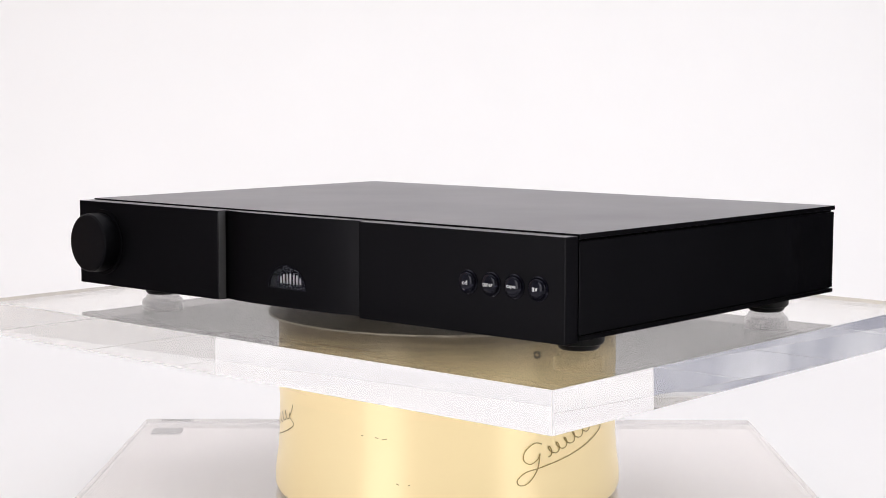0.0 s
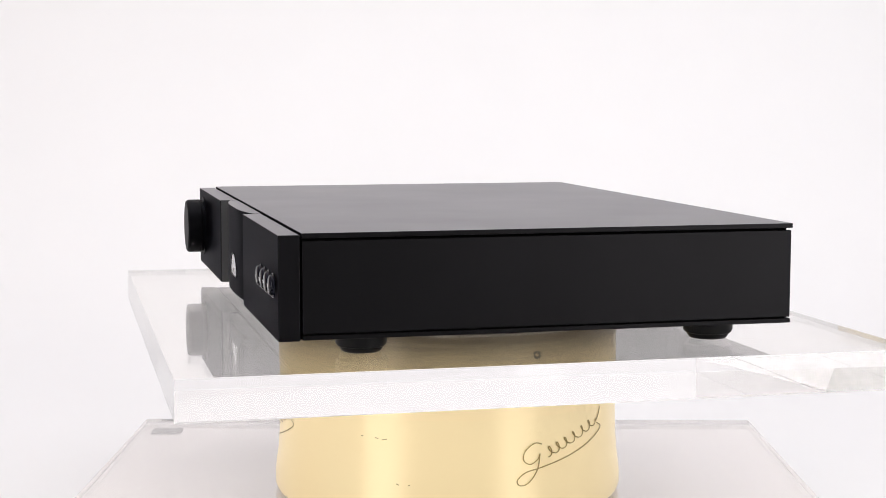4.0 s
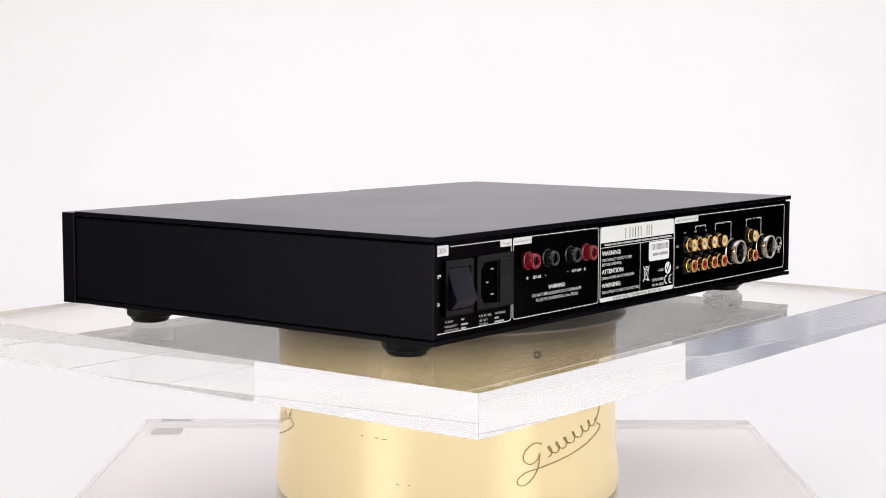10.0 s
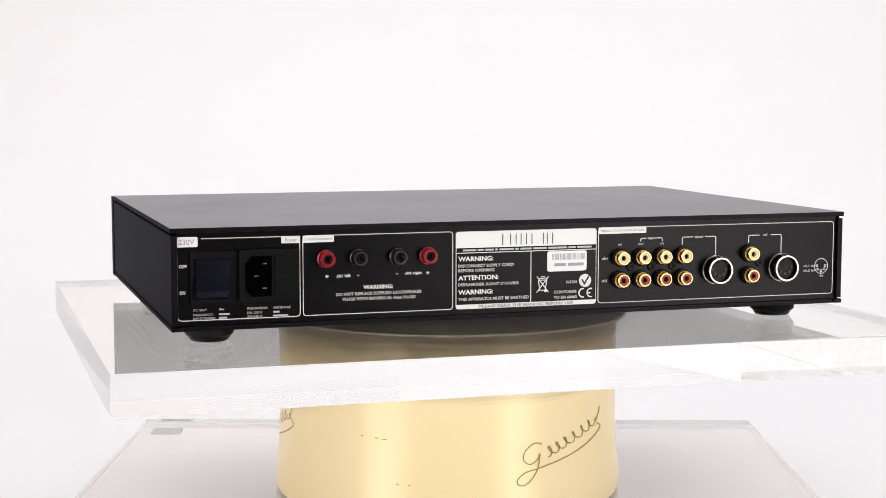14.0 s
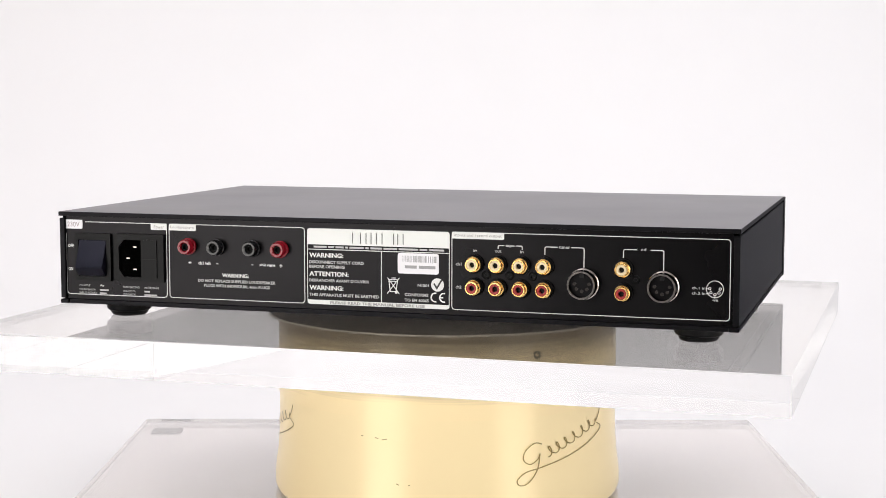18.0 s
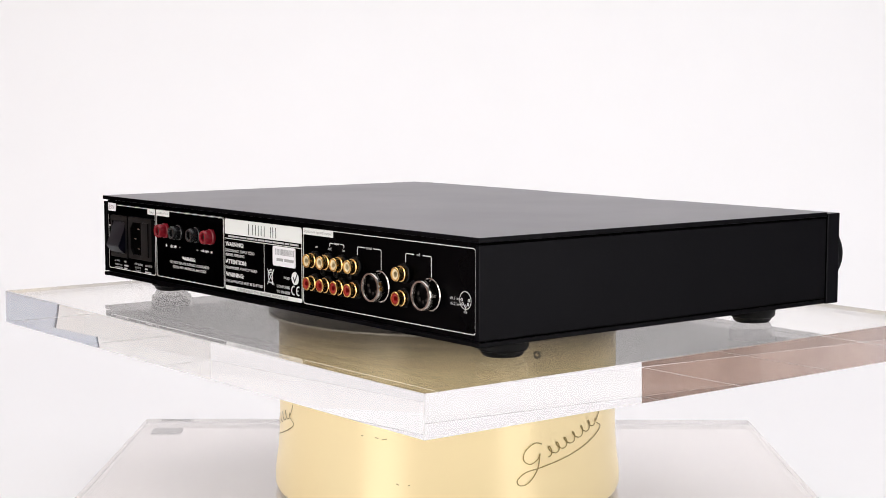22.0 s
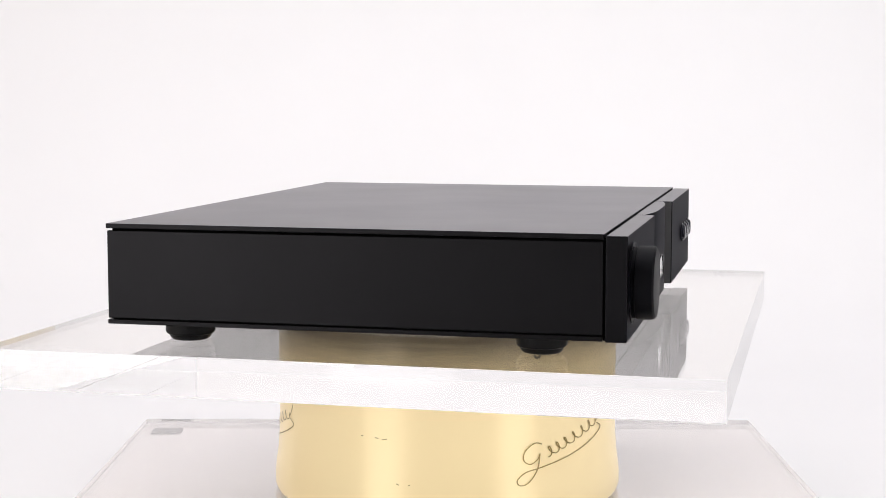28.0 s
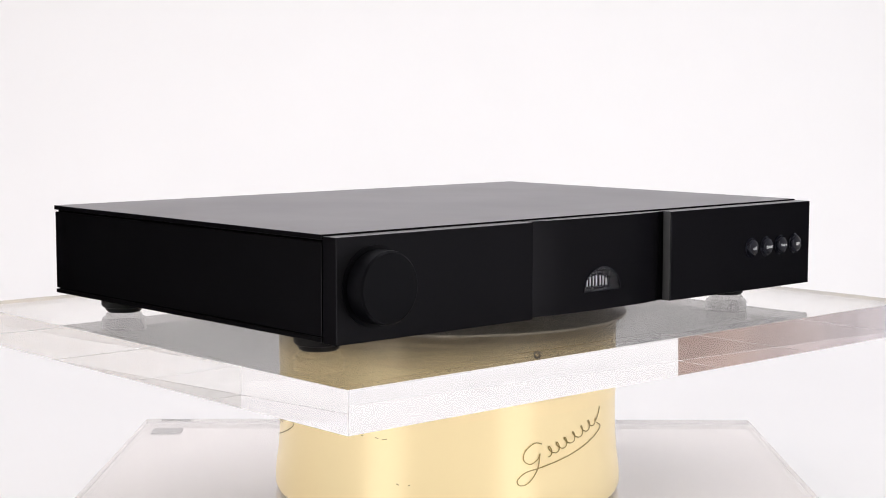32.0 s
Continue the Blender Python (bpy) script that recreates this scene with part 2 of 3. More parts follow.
# ---------------------------------------------------------------- the room
def build_room():
    t = 0.12
    x0, x1, y0, y1, z0, z1 = -1.9, 2.4, -3.0, 2.4, -0.80, 2.4
    for name, dims, mat in (
        ("wall_north", (x0 - t, x1 + t, y1, y1 + t, z0, z1), M_WALL),
        ("wall_south", (x0 - t, x1 + t, y0 - t, y0, z0, z1), M_ROOM),
        ("wall_east", (x1, x1 + t, y0, y1, z0, z1), M_BLUEGREY),
    ):
        w = part(name, box(*dims), mat)
        tagged(w, "plain painted studio wall", "wall", kind="structure")
    wy0, wy1, wz0, wz1 = -1.28, -0.10, -0.25, 1.45
    bm = bmesh.new()
    for a, b, c, d in ((y0, wy0, z0, z1), (wy1, y1, z0, z1), (wy0, wy1, z0, wz0), (wy0, wy1, wz1, z1)):
        box(x0 - t, x0, a, b, c, d, bm=bm)
    w = part("wall_west", bm, M_ROOM)
    tagged(w, "plain painted studio wall with an added window opening", "wall", kind="structure")
    # added window and glowing panel, the source of the slab's pale blue reflections
    win = tagged(new("added_window"), "added white framed window opening before a glowing panel", "window", kind="structure")
    for a, b, c, d in ((wy0, wy0 + 0.025, wz0, wz1), (wy1 - 0.025, wy1, wz0, wz1), (wy0 + 0.025, wy1 - 0.025, wz0, wz0 + 0.025), (wy0 + 0.025, wy1 - 0.025, wz1 - 0.025, wz1)):
        part("window_frame", box(x0 - 0.08, x0 - 0.03, a, b, c, d, 0.003), M_WALL, win)
    p = part("pane", box(x0 - 0.058, x0 - 0.052, wy0 + 0.02, wy1 - 0.02, wz0 + 0.02, wz1 - 0.02), M_CLEAR, win)
    p.visible_shadow = False
    sky = part("glow_panel", box(x0 - 0.45, x0 - 0.44, wy0 - 0.9, wy1 + 0.9, wz0 - 0.8, wz1 + 0.8), M_BLUEGLOW)
    tagged(sky, "added pale blue glowing panel behind the window opening", "sky", kind="structure")
    c = part("ceiling", box(x0 - t, x1 + t, y0 - t, y1 + t, z1, z1 + t), M_WALL)
    tagged(c, "plain white painted ceiling", "ceiling", kind="structure")
    f = part("floor", box(x0 - t, x1 + t, y0 - t, y1 + t, z0 - t, z0), M_FLOOR)
    tagged(f, "plain pale brown studio floor", "floor", kind="structure")


build_room()


def blend_tones(m, stops, y0, y1):
    """Colours along the sheet's length, run softly into one another."""
    nt = m.node_tree
    tc, sep = nt.nodes["Texture Coordinate"], nt.nodes.new("ShaderNodeSeparateXYZ")
    n, add, r = nt.nodes.new("ShaderNodeTexNoise"), nt.nodes.new("ShaderNodeMath"), nt.nodes.new("ShaderNodeMapRange")
    n.inputs["Scale"].default_value, n.inputs["Detail"].default_value = 7, 3
    add.operation, add.inputs[1].default_value = "MULTIPLY_ADD", 0.12
    r.inputs[1].default_value, r.inputs[2].default_value = y0 + 0.06, y1 + 0.06
    ramp = nt.nodes.new("ShaderNodeValToRGB")
    for k, (f, c) in enumerate(stops):
        e = ramp.color_ramp.elements[k] if k < 2 else ramp.color_ramp.elements.new(f)
        e.position, e.color = f, (*c, 1)
    nt.links.new(tc.outputs["Object"], sep.inputs[0])
    nt.links.new(tc.outputs["Object"], n.inputs["Vector"])
    nt.links.new(n.outputs["Fac"], add.inputs[0])
    nt.links.new(sep.outputs["Y"], add.inputs[2])
    nt.links.new(add.outputs[0], r.inputs[0])
    nt.links.new(r.outputs[0], ramp.inputs[0])
    nt.links.new(ramp.outputs[0], nt.nodes["Principled BSDF"].inputs["Base Color"])


M_BACKING = material("reflected_tones", (0.5, 0.35, 0.29), 0.8, bump=0.2, bump_scale=300)
blend_tones(M_BACKING, ((0.0, (0.78, 0.72, 0.76)), (1.0, (0.06, 0.065, 0.085)), (0.22, (0.62, 0.47, 0.42)), (0.40, (0.50, 0.34, 0.275)), (0.90, (0.44, 0.29, 0.23)), (0.96, (0.10, 0.10, 0.125))), -0.12, 1.06)


def build_backing():
    """An added brown sheet on the wall, in shallow folds, that gives the slab its reflected tones."""
    bm = bmesh.new()
    n = 60
    rows = []
    for x0 in (-1.893, -1.889):
        edge = []
        for k in range(n + 1):
            y = -0.14 + 1.20 * k / n
            edge.append([bm.verts.new((x0 + 0.006 + 0.006 * math.sin(k * 0.9), y, z)) for z in (-0.78, 2.0)])
        rows.append(edge)
    for e in rows:
        for a, b in zip(e, e[1:]):
            bm.faces.new((a[0], b[0], b[1], a[1]))
    for i in (0, 1):
        for k in range(n):
            bm.faces.new((rows[0][k][i], rows[0][k + 1][i], rows[1][k + 1][i], rows[1][k][i]))
    for k in (0, n):
        bm.faces.new((rows[0][k][0], rows[0][k][1], rows[1][k][1], rows[1][k][0]))
    ob = part("wall_backing", bm, M_BACKING, smooth=True)
    tagged(ob, "added brown toned sheet on the wall, reflected in the slab", "wall hanging")


build_backing()


def build_reflector():
    """Big white boards beside the table that throw light back."""
    th = tagged(new("reflector_board"), "large white foam reflector board leaning back on the floor", "reflector board")
    th.matrix_basis = pose(1.30, 0, -0.795, 0, 18, 0)
    part("board", box(0.0, 0.03, -0.56, 1.16, 0.0, 2.3, 0.002), M_BOARD, th)
    part("panel", box(0.002, 0.028, -0.955, -0.564, 0.0, 2.3, 0.002), M_BLUEGREY, th, "blue-grey end panel")
    for y in (-0.5, 0.8):
        part("prop", box(0.031, 0.05, y - 0.02, y + 0.02, 0.02, 1.9, 0.003), M_PLASTIC, th)
    th = tagged(new("reflector_board"), "tall white foam reflector board standing across the room corner", "reflector board")
    th.matrix_basis = pose(-1.87, 1.055, -0.795, 0, 0, 26.5) @ pose(0, 0, 0, -5)
    part("board", box(0.0, 0.955, 0.0, 0.03, 0.0, 2.3, 0.002), M_BOARD, th)


build_reflector()


def build_sweep():
    """A white sheet that lies on the table, widens and rises behind it in one curve."""
    def wide(y, side):
        w = 0.68 if y < 0.58 else min(0.98 if side < 0 else 1.8, 0.68 + (y - 0.58) * (2.15 if side < 0 else 1.5))
        return w if side < 0 or y < 1.19 else min(2.35, w + (y - 1.19) * 5.0)

    bm = bmesh.new()
    prof = [(-0.98, 0.0)] + [(y, 0.0) for y in (-0.6, -0.4, -0.2, 0.0, 0.2, 0.4, 0.58, 0.75)]
    prof += [(0.75 + 0.75 * math.sin(a), 0.75 - 0.75 * math.cos(a)) for a in np.linspace(0.1, math.pi / 2, 16)]
    prof += [(1.5, z) for z in (1.0, 1.4, 1.8, 2.2)]
    rows = []
    for dz in (0.0, -0.002):
        rows.append([])
        for k, (y, z) in enumerate(prof):
            a = 0.0 if k < 9 else min(math.pi / 2, 0.1 + (k - 9) * (math.pi / 2 - 0.1) / 15)
            ny, nz = -math.sin(a), math.cos(a)
            rows[-1].append([bm.verts.new((s * wide(y, s), y + ny * dz, z + nz * dz)) for s in (-1, 1)])
    n = len(prof)
    for s in (0, 1):
        for k in range(n - 1):
            bm.faces.new((rows[s][k][0], rows[s][k][1], rows[s][k + 1][1], rows[s][k + 1][0]))
    for k in range(n - 1):
        for e in (0, 1):
            bm.faces.new((rows[0][k][e], rows[0][k + 1][e], rows[1][k + 1][e], rows[1][k][e]))
    for k in (0, n - 1):
        bm.faces.new((rows[0][k][0], rows[0][k][1], rows[1][k][1], rows[1][k][0]))
    ob = part("backdrop", bm, M_SHEET, smooth=True)
    tagged(ob, "seamless white studio sheet curving up behind the table", "backdrop", kind="structure")


build_sweep()


def build_table():
    th = tagged(new("table"), "plain white studio table under the backdrop sheet", "table")
    part("tabletop", box(-0.67, 0.67, -0.95, 0.74, -0.034, -0.003, 0.003), M_WALL, th)
    for x in (-0.6, 0.6):
        for y in (-0.88, 0.66):
            part("leg", box(x - 0.03, x + 0.03, y - 0.03, y + 0.03, -0.80, -0.034, 0.004), M_WALL, th)


build_table()


def build_softbox(m, w, h):
    th = tagged(new("softbox"), "black studio softbox with a white fabric front", "softbox", group="softboxes beside the camera")
    th.matrix_basis = m
    part("diffuser", box(-w / 2, w / 2, -h / 2, h / 2, 0.0, 0.006), M_WHITEFAB, th)
    bm = bmesh.new()
    r = [[bm.verts.new((sx * a, sy * b, z)) for sx, sy in ((-1, -1), (1, -1), (1, 1), (-1, 1))]
         for a, b, z in ((w / 2 + 0.02, h / 2 + 0.02, -0.006), (w / 2 + 0.02, h / 2 + 0.02, 0.03), (0.09, 0.09, 0.30), (0.09, 0.09, 0.42))]
    for a, b in zip(r, r[1:]):
        for k in range(4):
            bm.faces.new((a[k], a[(k + 1) % 4], b[(k + 1) % 4], b[k]))
    bm.faces.new(r[-1])
    part("housing", bm, M_PLASTIC, th)
    # the stand, upright in the room
    e = m.translation
    back = m @ Vector((0, 0, 0.36))
    inv = m.inverted()
    bm = lathe([(0.0, -0.80), (0.016, -0.80), (0.016, e.z - 0.02), (0.0, e.z - 0.02)], 16)
    bmesh.ops.translate(bm, verts=bm.verts, vec=(back.x, back.y, 0))
    bm.transform(inv)
    part("pole", bm, M_PLASTIC, th)
    for k in range(3):
        a = 2 * math.pi * k / 3
        bm = box(0.0, 0.42, -0.01, 0.01, -0.79, -0.765, 0.003)
        bmesh.ops.rotate(bm, verts=bm.verts, matrix=Matrix.Rotation(a, 3, "Z"))
        bmesh.ops.translate(bm, verts=bm.verts, vec=(back.x, back.y, -0.01))
        bm.transform(inv)
        part("leg", bm, M_PLASTIC, th)


build_softbox(BOX_L, 0.90, 1.5)
build_softbox(BOX_R, 0.71, 1.5)


def build_overhead_fill():
    # housing for the added overhead fill
    th = tagged(new("overhead_fill_panel"), "added flat white overhead fill panel with a thin frame", "ceiling light")
    part("diffuser", box(-1.7, 1.7, -1.12, 1.38, 2.325, 2.335), M_WHITEFAB, th)
    part("frame", box(-1.73, 1.73, -1.15, 1.41, 2.336, 2.40), M_WALL, th)


build_overhead_fill()


# ---------------------------------------------------------------- the stand: plate, brass pedestal, turning slab
def slab_mesh(z0, z1, bev, w=0.2536, y0=-0.2119, y1=0.2119):
    return box(-w, w, y0, y1, z0, z1, bev, 1)


def frost_edges(ob):
    """The narrow broken edges of a slab are ground white, its six faces polished."""
    me = ob.data
    me.materials.append(M_FROST)
    for p in me.polygons:
        if p.area < 0.0005:
            p.material_index = 1


def build_base_plate():
    th = part("base_plate", slab_mesh(0.0016, PLATE_TOP, 0.0003, 0.2528, -0.2090, 0.2140), M_ACRYL_LOW)
    frost_edges(th)
    tagged(th, "thick clear acrylic base plate lying on white sheet", "base plate")
    th.visible_shadow = False
    for x, y in ((-0.2312, 0.188), (-0.2312, -0.183), (0.2312, -0.183)):
        p = part("foot_pad", box(-0.0119, 0.0119, -0.0092, 0.0092, 0.0002, 0.0015), M_PAD, at=pose(x, y, 0))
        tagged(p, "small square grey felt pad under acrylic", "foot pad", group="pads under the base plate")


build_base_plate()


def build_specks():
    """Specks of dirt that lie on the base plate."""
    rnd = random.Random(5)
    for x, y, r in ((0.1707, 0.1235, 0.0010), (-0.1953, 0.0130, 0.0006), (-0.2261, 0.0984, 0.0006)):
        n = 7
        pts = [(r * rnd.uniform(0.6, 1.1) * math.cos(2 * math.pi * k / n), 0.6 * r * rnd.uniform(0.6, 1.1) * math.sin(2 * math.pi * k / n)) for k in range(n)]
        bm = prism(pts, -0.0004, 0.0)
        bmesh.ops.rotate(bm, verts=bm.verts, matrix=Matrix.Rotation(radians(-90), 3, "X"))
        p = part("dirt_speck", bm, M_SPECK, at=pose(x, y, PLATE_TOP + 0.0001))
        tagged(p, "tiny grey speck of dirt on clear acrylic", "dirt speck", group="specks on the base plate")


build_specks()

R_BODY = 0.1170


DRUM_H, DRUM_R = (0.005, 0.012, 0.019, 0.027, 0.040, 0.055), (0.1202, 0.1203, 0.1196, 0.1184, 0.1174, 0.1170)


def on_drum(deg, s, h, out=0.0):
    """A point on the pedestal's side: s metres round from deg (to the right as seen), h above the plate."""
    a = radians(deg) + s / R_BODY
    r = float(np.interp(h, DRUM_H, DRUM_R)) + out
    return (r * math.sin(a), -r * math.cos(a), PLATE_TOP + h)


def smooth_path(pts, n=7):
    """Catmull-Rom through the points."""
    pts = [Vector(p) for p in pts]
    out = []
    for k in range(len(pts) - 1):
        p0, p1, p2, p3 = pts[max(0, k - 1)], pts[k], pts[k + 1], pts[min(len(pts) - 1, k + 2)]
        for i in range(n):
            t = i / n
            out.append(0.5 * (2 * p1 + (p2 - p0) * t + (2 * p0 - 5 * p1 + 4 * p2 - p3) * t * t + (3 * p1 - p0 - 3 * p2 + p3) * t ** 3))
    out.append(pts[-1])
    return out


def emblem(deg, parent):
    """An engraved flourish: a tall loop, a running wave and a long underline, as one ribbon on the drum."""
    wave = []
    for k in range(81):
        f = k / 80
        p = 2 * math.pi * 6.5 * f + 1.2 * math.sin(5.0 * f)
        wave.append((0.0240 + 0.0480 * f + 0.0029 * math.sin(p + 0.5), 0.0300 + 0.0205 * f - 0.0040 * math.cos(p)))
    runs = [
        [(0.020, 0.0385), (0.0145, 0.040), (0.0075, 0.034), (0.006, 0.026), (0.011, 0.0215), (0.017, 0.0255), (0.0185, 0.030),
         (0.0165, 0.017), (0.010, 0.006), (0.0035, 0.0035), (0.001, 0.008), (0.007, 0.0145), (0.020, 0.0178), (0.045, 0.0245),
         (0.066, 0.0325), (0.079, 0.0395), (0.0815, 0.0435), (0.0785, 0.0455), (0.076, 0.0475)],
        wave + [(0.0745, 0.0490), (0.0785, 0.0550), (0.0805, 0.0610)],
    ]
    bm = bmesh.new()
    for run in runs:
        path = smooth_path(run, 4)
        left, right = [], []
        for k, q in enumerate(path):
            t = (path[min(k + 1, len(path) - 1)] - path[max(k - 1, 0)]).normalized()
            nrm = Vector((-t.y, t.x)) * 0.00043
            for side, p in ((left, q + nrm), (right, q - nrm)):
                side.append(bm.verts.new(on_drum(deg, (p.x - 0.041) * 0.965, p.y * 0.72 + 0.0225, 0.00035)))
        for k in range(len(path) - 1):
            bm.faces.new((left[k], left[k + 1], right[k + 1], right[k]))
    part("engraved_emblem", bm, M_ENGRAVE, parent, "dark engraved flourish")


def build_pedestal():
    th = tagged(new("pedestal"), "polished cream brass drum pedestal with engraved emblems", "pedestal")
    h = SLAB_LOW - 0.002 - PLATE_TOP
    r = R_BODY
    prof = [(0.0, PLATE_TOP + 0.0004), (0.1165, PLATE_TOP + 0.0004), (0.1190, PLATE_TOP + 0.0018), (0.1202, PLATE_TOP + 0.0050),
            (0.1203, PLATE_TOP + 0.012), (0.1196, PLATE_TOP + 0.019), (0.1184, PLATE_TOP + 0.027), (0.1174, PLATE_TOP + 0.040), (r, PLATE_TOP + 0.055),
            (r, PLATE_TOP + h - 0.001), (r - 0.001, PLATE_TOP + h), (0.0, PLATE_TOP + h)]
    part("drum", lathe(prof, 160), M_BRASS, th, "lacquered brass drum", smooth=True)
    z = SLAB_LOW - 0.0017
    part("cap", lathe([(0.0, z), (0.1243, z), (0.1245, z + 0.0002), (0.1245, z + 0.0013), (0.1243, z + 0.0015), (0.0, z + 0.0015)], 128),
         M_CAP, th, "scuffed dull metal cap", smooth=True)
    # added band round the drum; its colour holds the shade below the slab
    part("shade_band", lathe([(R_BODY - 0.001, SLAB_LOW - 0.0360), (R_BODY + 0.0003, SLAB_LOW - 0.0360), (R_BODY + 0.0003, SLAB_LOW - 0.0024), (R_BODY - 0.001, SLAB_LOW - 0.0024)], 160),
         M_SHADE_BAND, th, "brass band with the slab's shade painted in", smooth=True)
    part("screw", lathe([(0.0026, -0.0006), (0.0026, 0.0003), (0.0020, 0.0004), (0.0014, 0.0003), (0.0012, -0.0003), (0.0, -0.0003)], 24, "-y"), M_SCREW, th,
         "small dull brown screw", at=Matrix.Translation(on_drum(29, 0, 0.0885, 0.0003)) @ pose(0, 0, 0, 0, 0, 29))
    for deg, hh, w, tilt in ((-20.0, 0.0550, 0.0018, -12), (-22.5, 0.0556, 0.0011, 8), (-27.6, 0.0562, 0.0007, 0), (-15.4, 0.0270, 0.0009, 20), (-11.8, 0.0268, 0.0006, 0)):
        part("scuff", box(-w, w, -0.0003, 0.0001, -0.00022, 0.00022), M_ENGRAVE, th, at=Matrix.Translation(on_drum(deg, 0, hh)) @ pose(0, 0, 0, 0, tilt, deg))
    rnd = random.Random(11)
    for k in range(46):
        x, y, l = rnd.gauss(0.012, 0.034), rnd.gauss(-0.092, 0.014), rnd.uniform(0.002, 0.008)
        if x * x + y * y > 0.014:
            continue
        part("scratch", box(-l, l, -0.0007, 0.0007, 0.0, 0.00008), M_SCUFF, th, at=pose(x, y, z + 0.0015, 0, 0, rnd.gauss(0, 30)))
    emblem(40.9, th)
    emblem(-80.3, th)


build_pedestal()


def build_slab():
    th = part("acrylic_slab", slab_mesh(SLAB_LOW, SLAB_TOP, 0.00014), M_ACRYL)
    frost_edges(th)
    # top and bottom faces are tinted, which darkens what shows through them
    th.data.materials.append(M_ACRYL_FACE)
    for p in th.data.polygons:
        if abs(p.normal.z) > 0.9:
            p.material_index = 2
    tagged(th, "thick clear acrylic slab turning on brass pedestal", "acrylic slab")
    th.visible_shadow = False
    return th


slab = build_slab()

# ---------------------------------------------------------------- the amplifier; its own space: z = 0 at the lid, front towards -y
amp = tagged(new("amplifier"), "slim matt black hi-fi amplifier with round volume knob", "amplifier")
W, FRONT, BACK, LOW = 0.2160, -0.1518, 0.1526, -0.0590


def tone_by_facing(ob, other, pick):
    """Gives the faces whose normal suits pick a second tone, for sheen put into the colour."""
    ob.data.materials.append(other)
    for p in ob.data.polygons:
        if pick(p.normal):
            p.material_index = 1
    return ob


def build_case():
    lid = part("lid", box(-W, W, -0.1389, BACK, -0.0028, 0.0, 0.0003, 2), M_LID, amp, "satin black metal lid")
    # upright lid edges take the darker side tone, their shading put into the colour
    tone_by_facing(lid, M_SIDE, lambda n: abs(n.z) < 0.5)
    part("chassis", box(-W + 0.0012, W - 0.0012, -0.1400, 0.1489, LOW + 0.0006, -0.0029), M_VOID, amp)
    for s in (-1, 1):
        bm = bmesh.new()
        a, b = sorted((s * (W - 0.0004), s * (W - 0.0040)))
        box(a, b, -0.1385, BACK - 0.0006, -0.0556, -0.0042, 0.0004, 2, bm)
        part("side_panel", bm, M_SIDE, amp, "satin black side panel")
        a, b = sorted((s * (W - 0.0002), s * (W - 0.0060)))
        part("side_rail", box(a, b, -0.1385, BACK - 0.0002, LOW, -0.0564, 0.0004, 2), M_SIDE, amp)
    part("bottom", box(-W + 0.0062, W - 0.0062, -0.1385, BACK - 0.0012, LOW, -0.0562, 0.0003), M_SIDE, amp)


def build_fascia():
    """Two end blocks and, set back between them, a bowed middle block."""
    y1 = -0.1399
    z0, z1 = -0.0594, -0.0009
    # top faces take the lighter lid tone: grazing sheen put into the colour
    tone_by_facing(part("fascia_end", box(-W, -0.0663, FRONT, y1, z0, z1, 0.0005, 2), M_FASCIA, amp, "satin black end block of the front"), M_LID, lambda n: n.z > 0.7)
    tone_by_facing(part("fascia_end", box(0.0618, W, FRONT, y1, z0, z1, 0.0005, 2), M_FASCIA, amp, "satin black end block of the front"), M_LID, lambda n: n.z > 0.7)
    for x in (-0.0663, 0.06168):
        part("machined_edge", box(x, x + 0.00012, FRONT + 0.0006, FRONT + 0.0064, z0 + 0.0006, z1 - 0.0006), M_EDGE, amp, "grey machined edge beside the middle block")
    n = 24
    xa, xb = -0.0650, 0.0605
    arc = []
    for k in range(n + 1):
        f = 2 * k / n - 1
        arc.append((xa + (xb - xa) * k / n, FRONT + 0.0016 + 0.0052 * abs(f) ** 3))
    bm = bmesh.new()
    up = [bm.verts.new((x, y, z1)) for x, y in arc]
    lo = [bm.verts.new((x, y, z0 + 0.0004)) for x, y in arc]
    bu = [bm.verts.new((x, y1, z1)) for x in (xa, xb)]
    bl = [bm.verts.new((x, y1, z0 + 0.0004)) for x in (xa, xb)]
    for k in range(n):
        bm.faces.new((up[k], up[k + 1], lo[k + 1], lo[k]))
    bm.faces.new(up + [bu[1], bu[0]])
    bm.faces.new(lo + [bl[1], bl[0]])
    bm.faces.new((up[0], lo[0], bl[0], bu[0]))
    bm.faces.new((up[-1], lo[-1], bl[1], bu[1]))
    bm.faces.new((bu[0], bu[1], bl[1], bl[0]))
    return part("fascia_middle", bm, M_FASCIA, amp, "bowed satin black middle block", smooth=True)


def build_knob():
    y = FRONT
    prof = [(0.0228, 0.0), (0.0228, 0.0006), (0.0200, 0.0006), (0.0200, 0.0026), (0.0206, 0.0030), (0.0206, 0.0108), (0.0203, 0.0124), (0.0192, 0.0134), (0.0165, 0.0137), (0.0, 0.0135)]
    part("volume_knob", lathe(prof, 72, "-y"), M_KNOB, amp, "round matt black volume knob", smooth=True, at=pose(-0.1893, y, -0.0290))


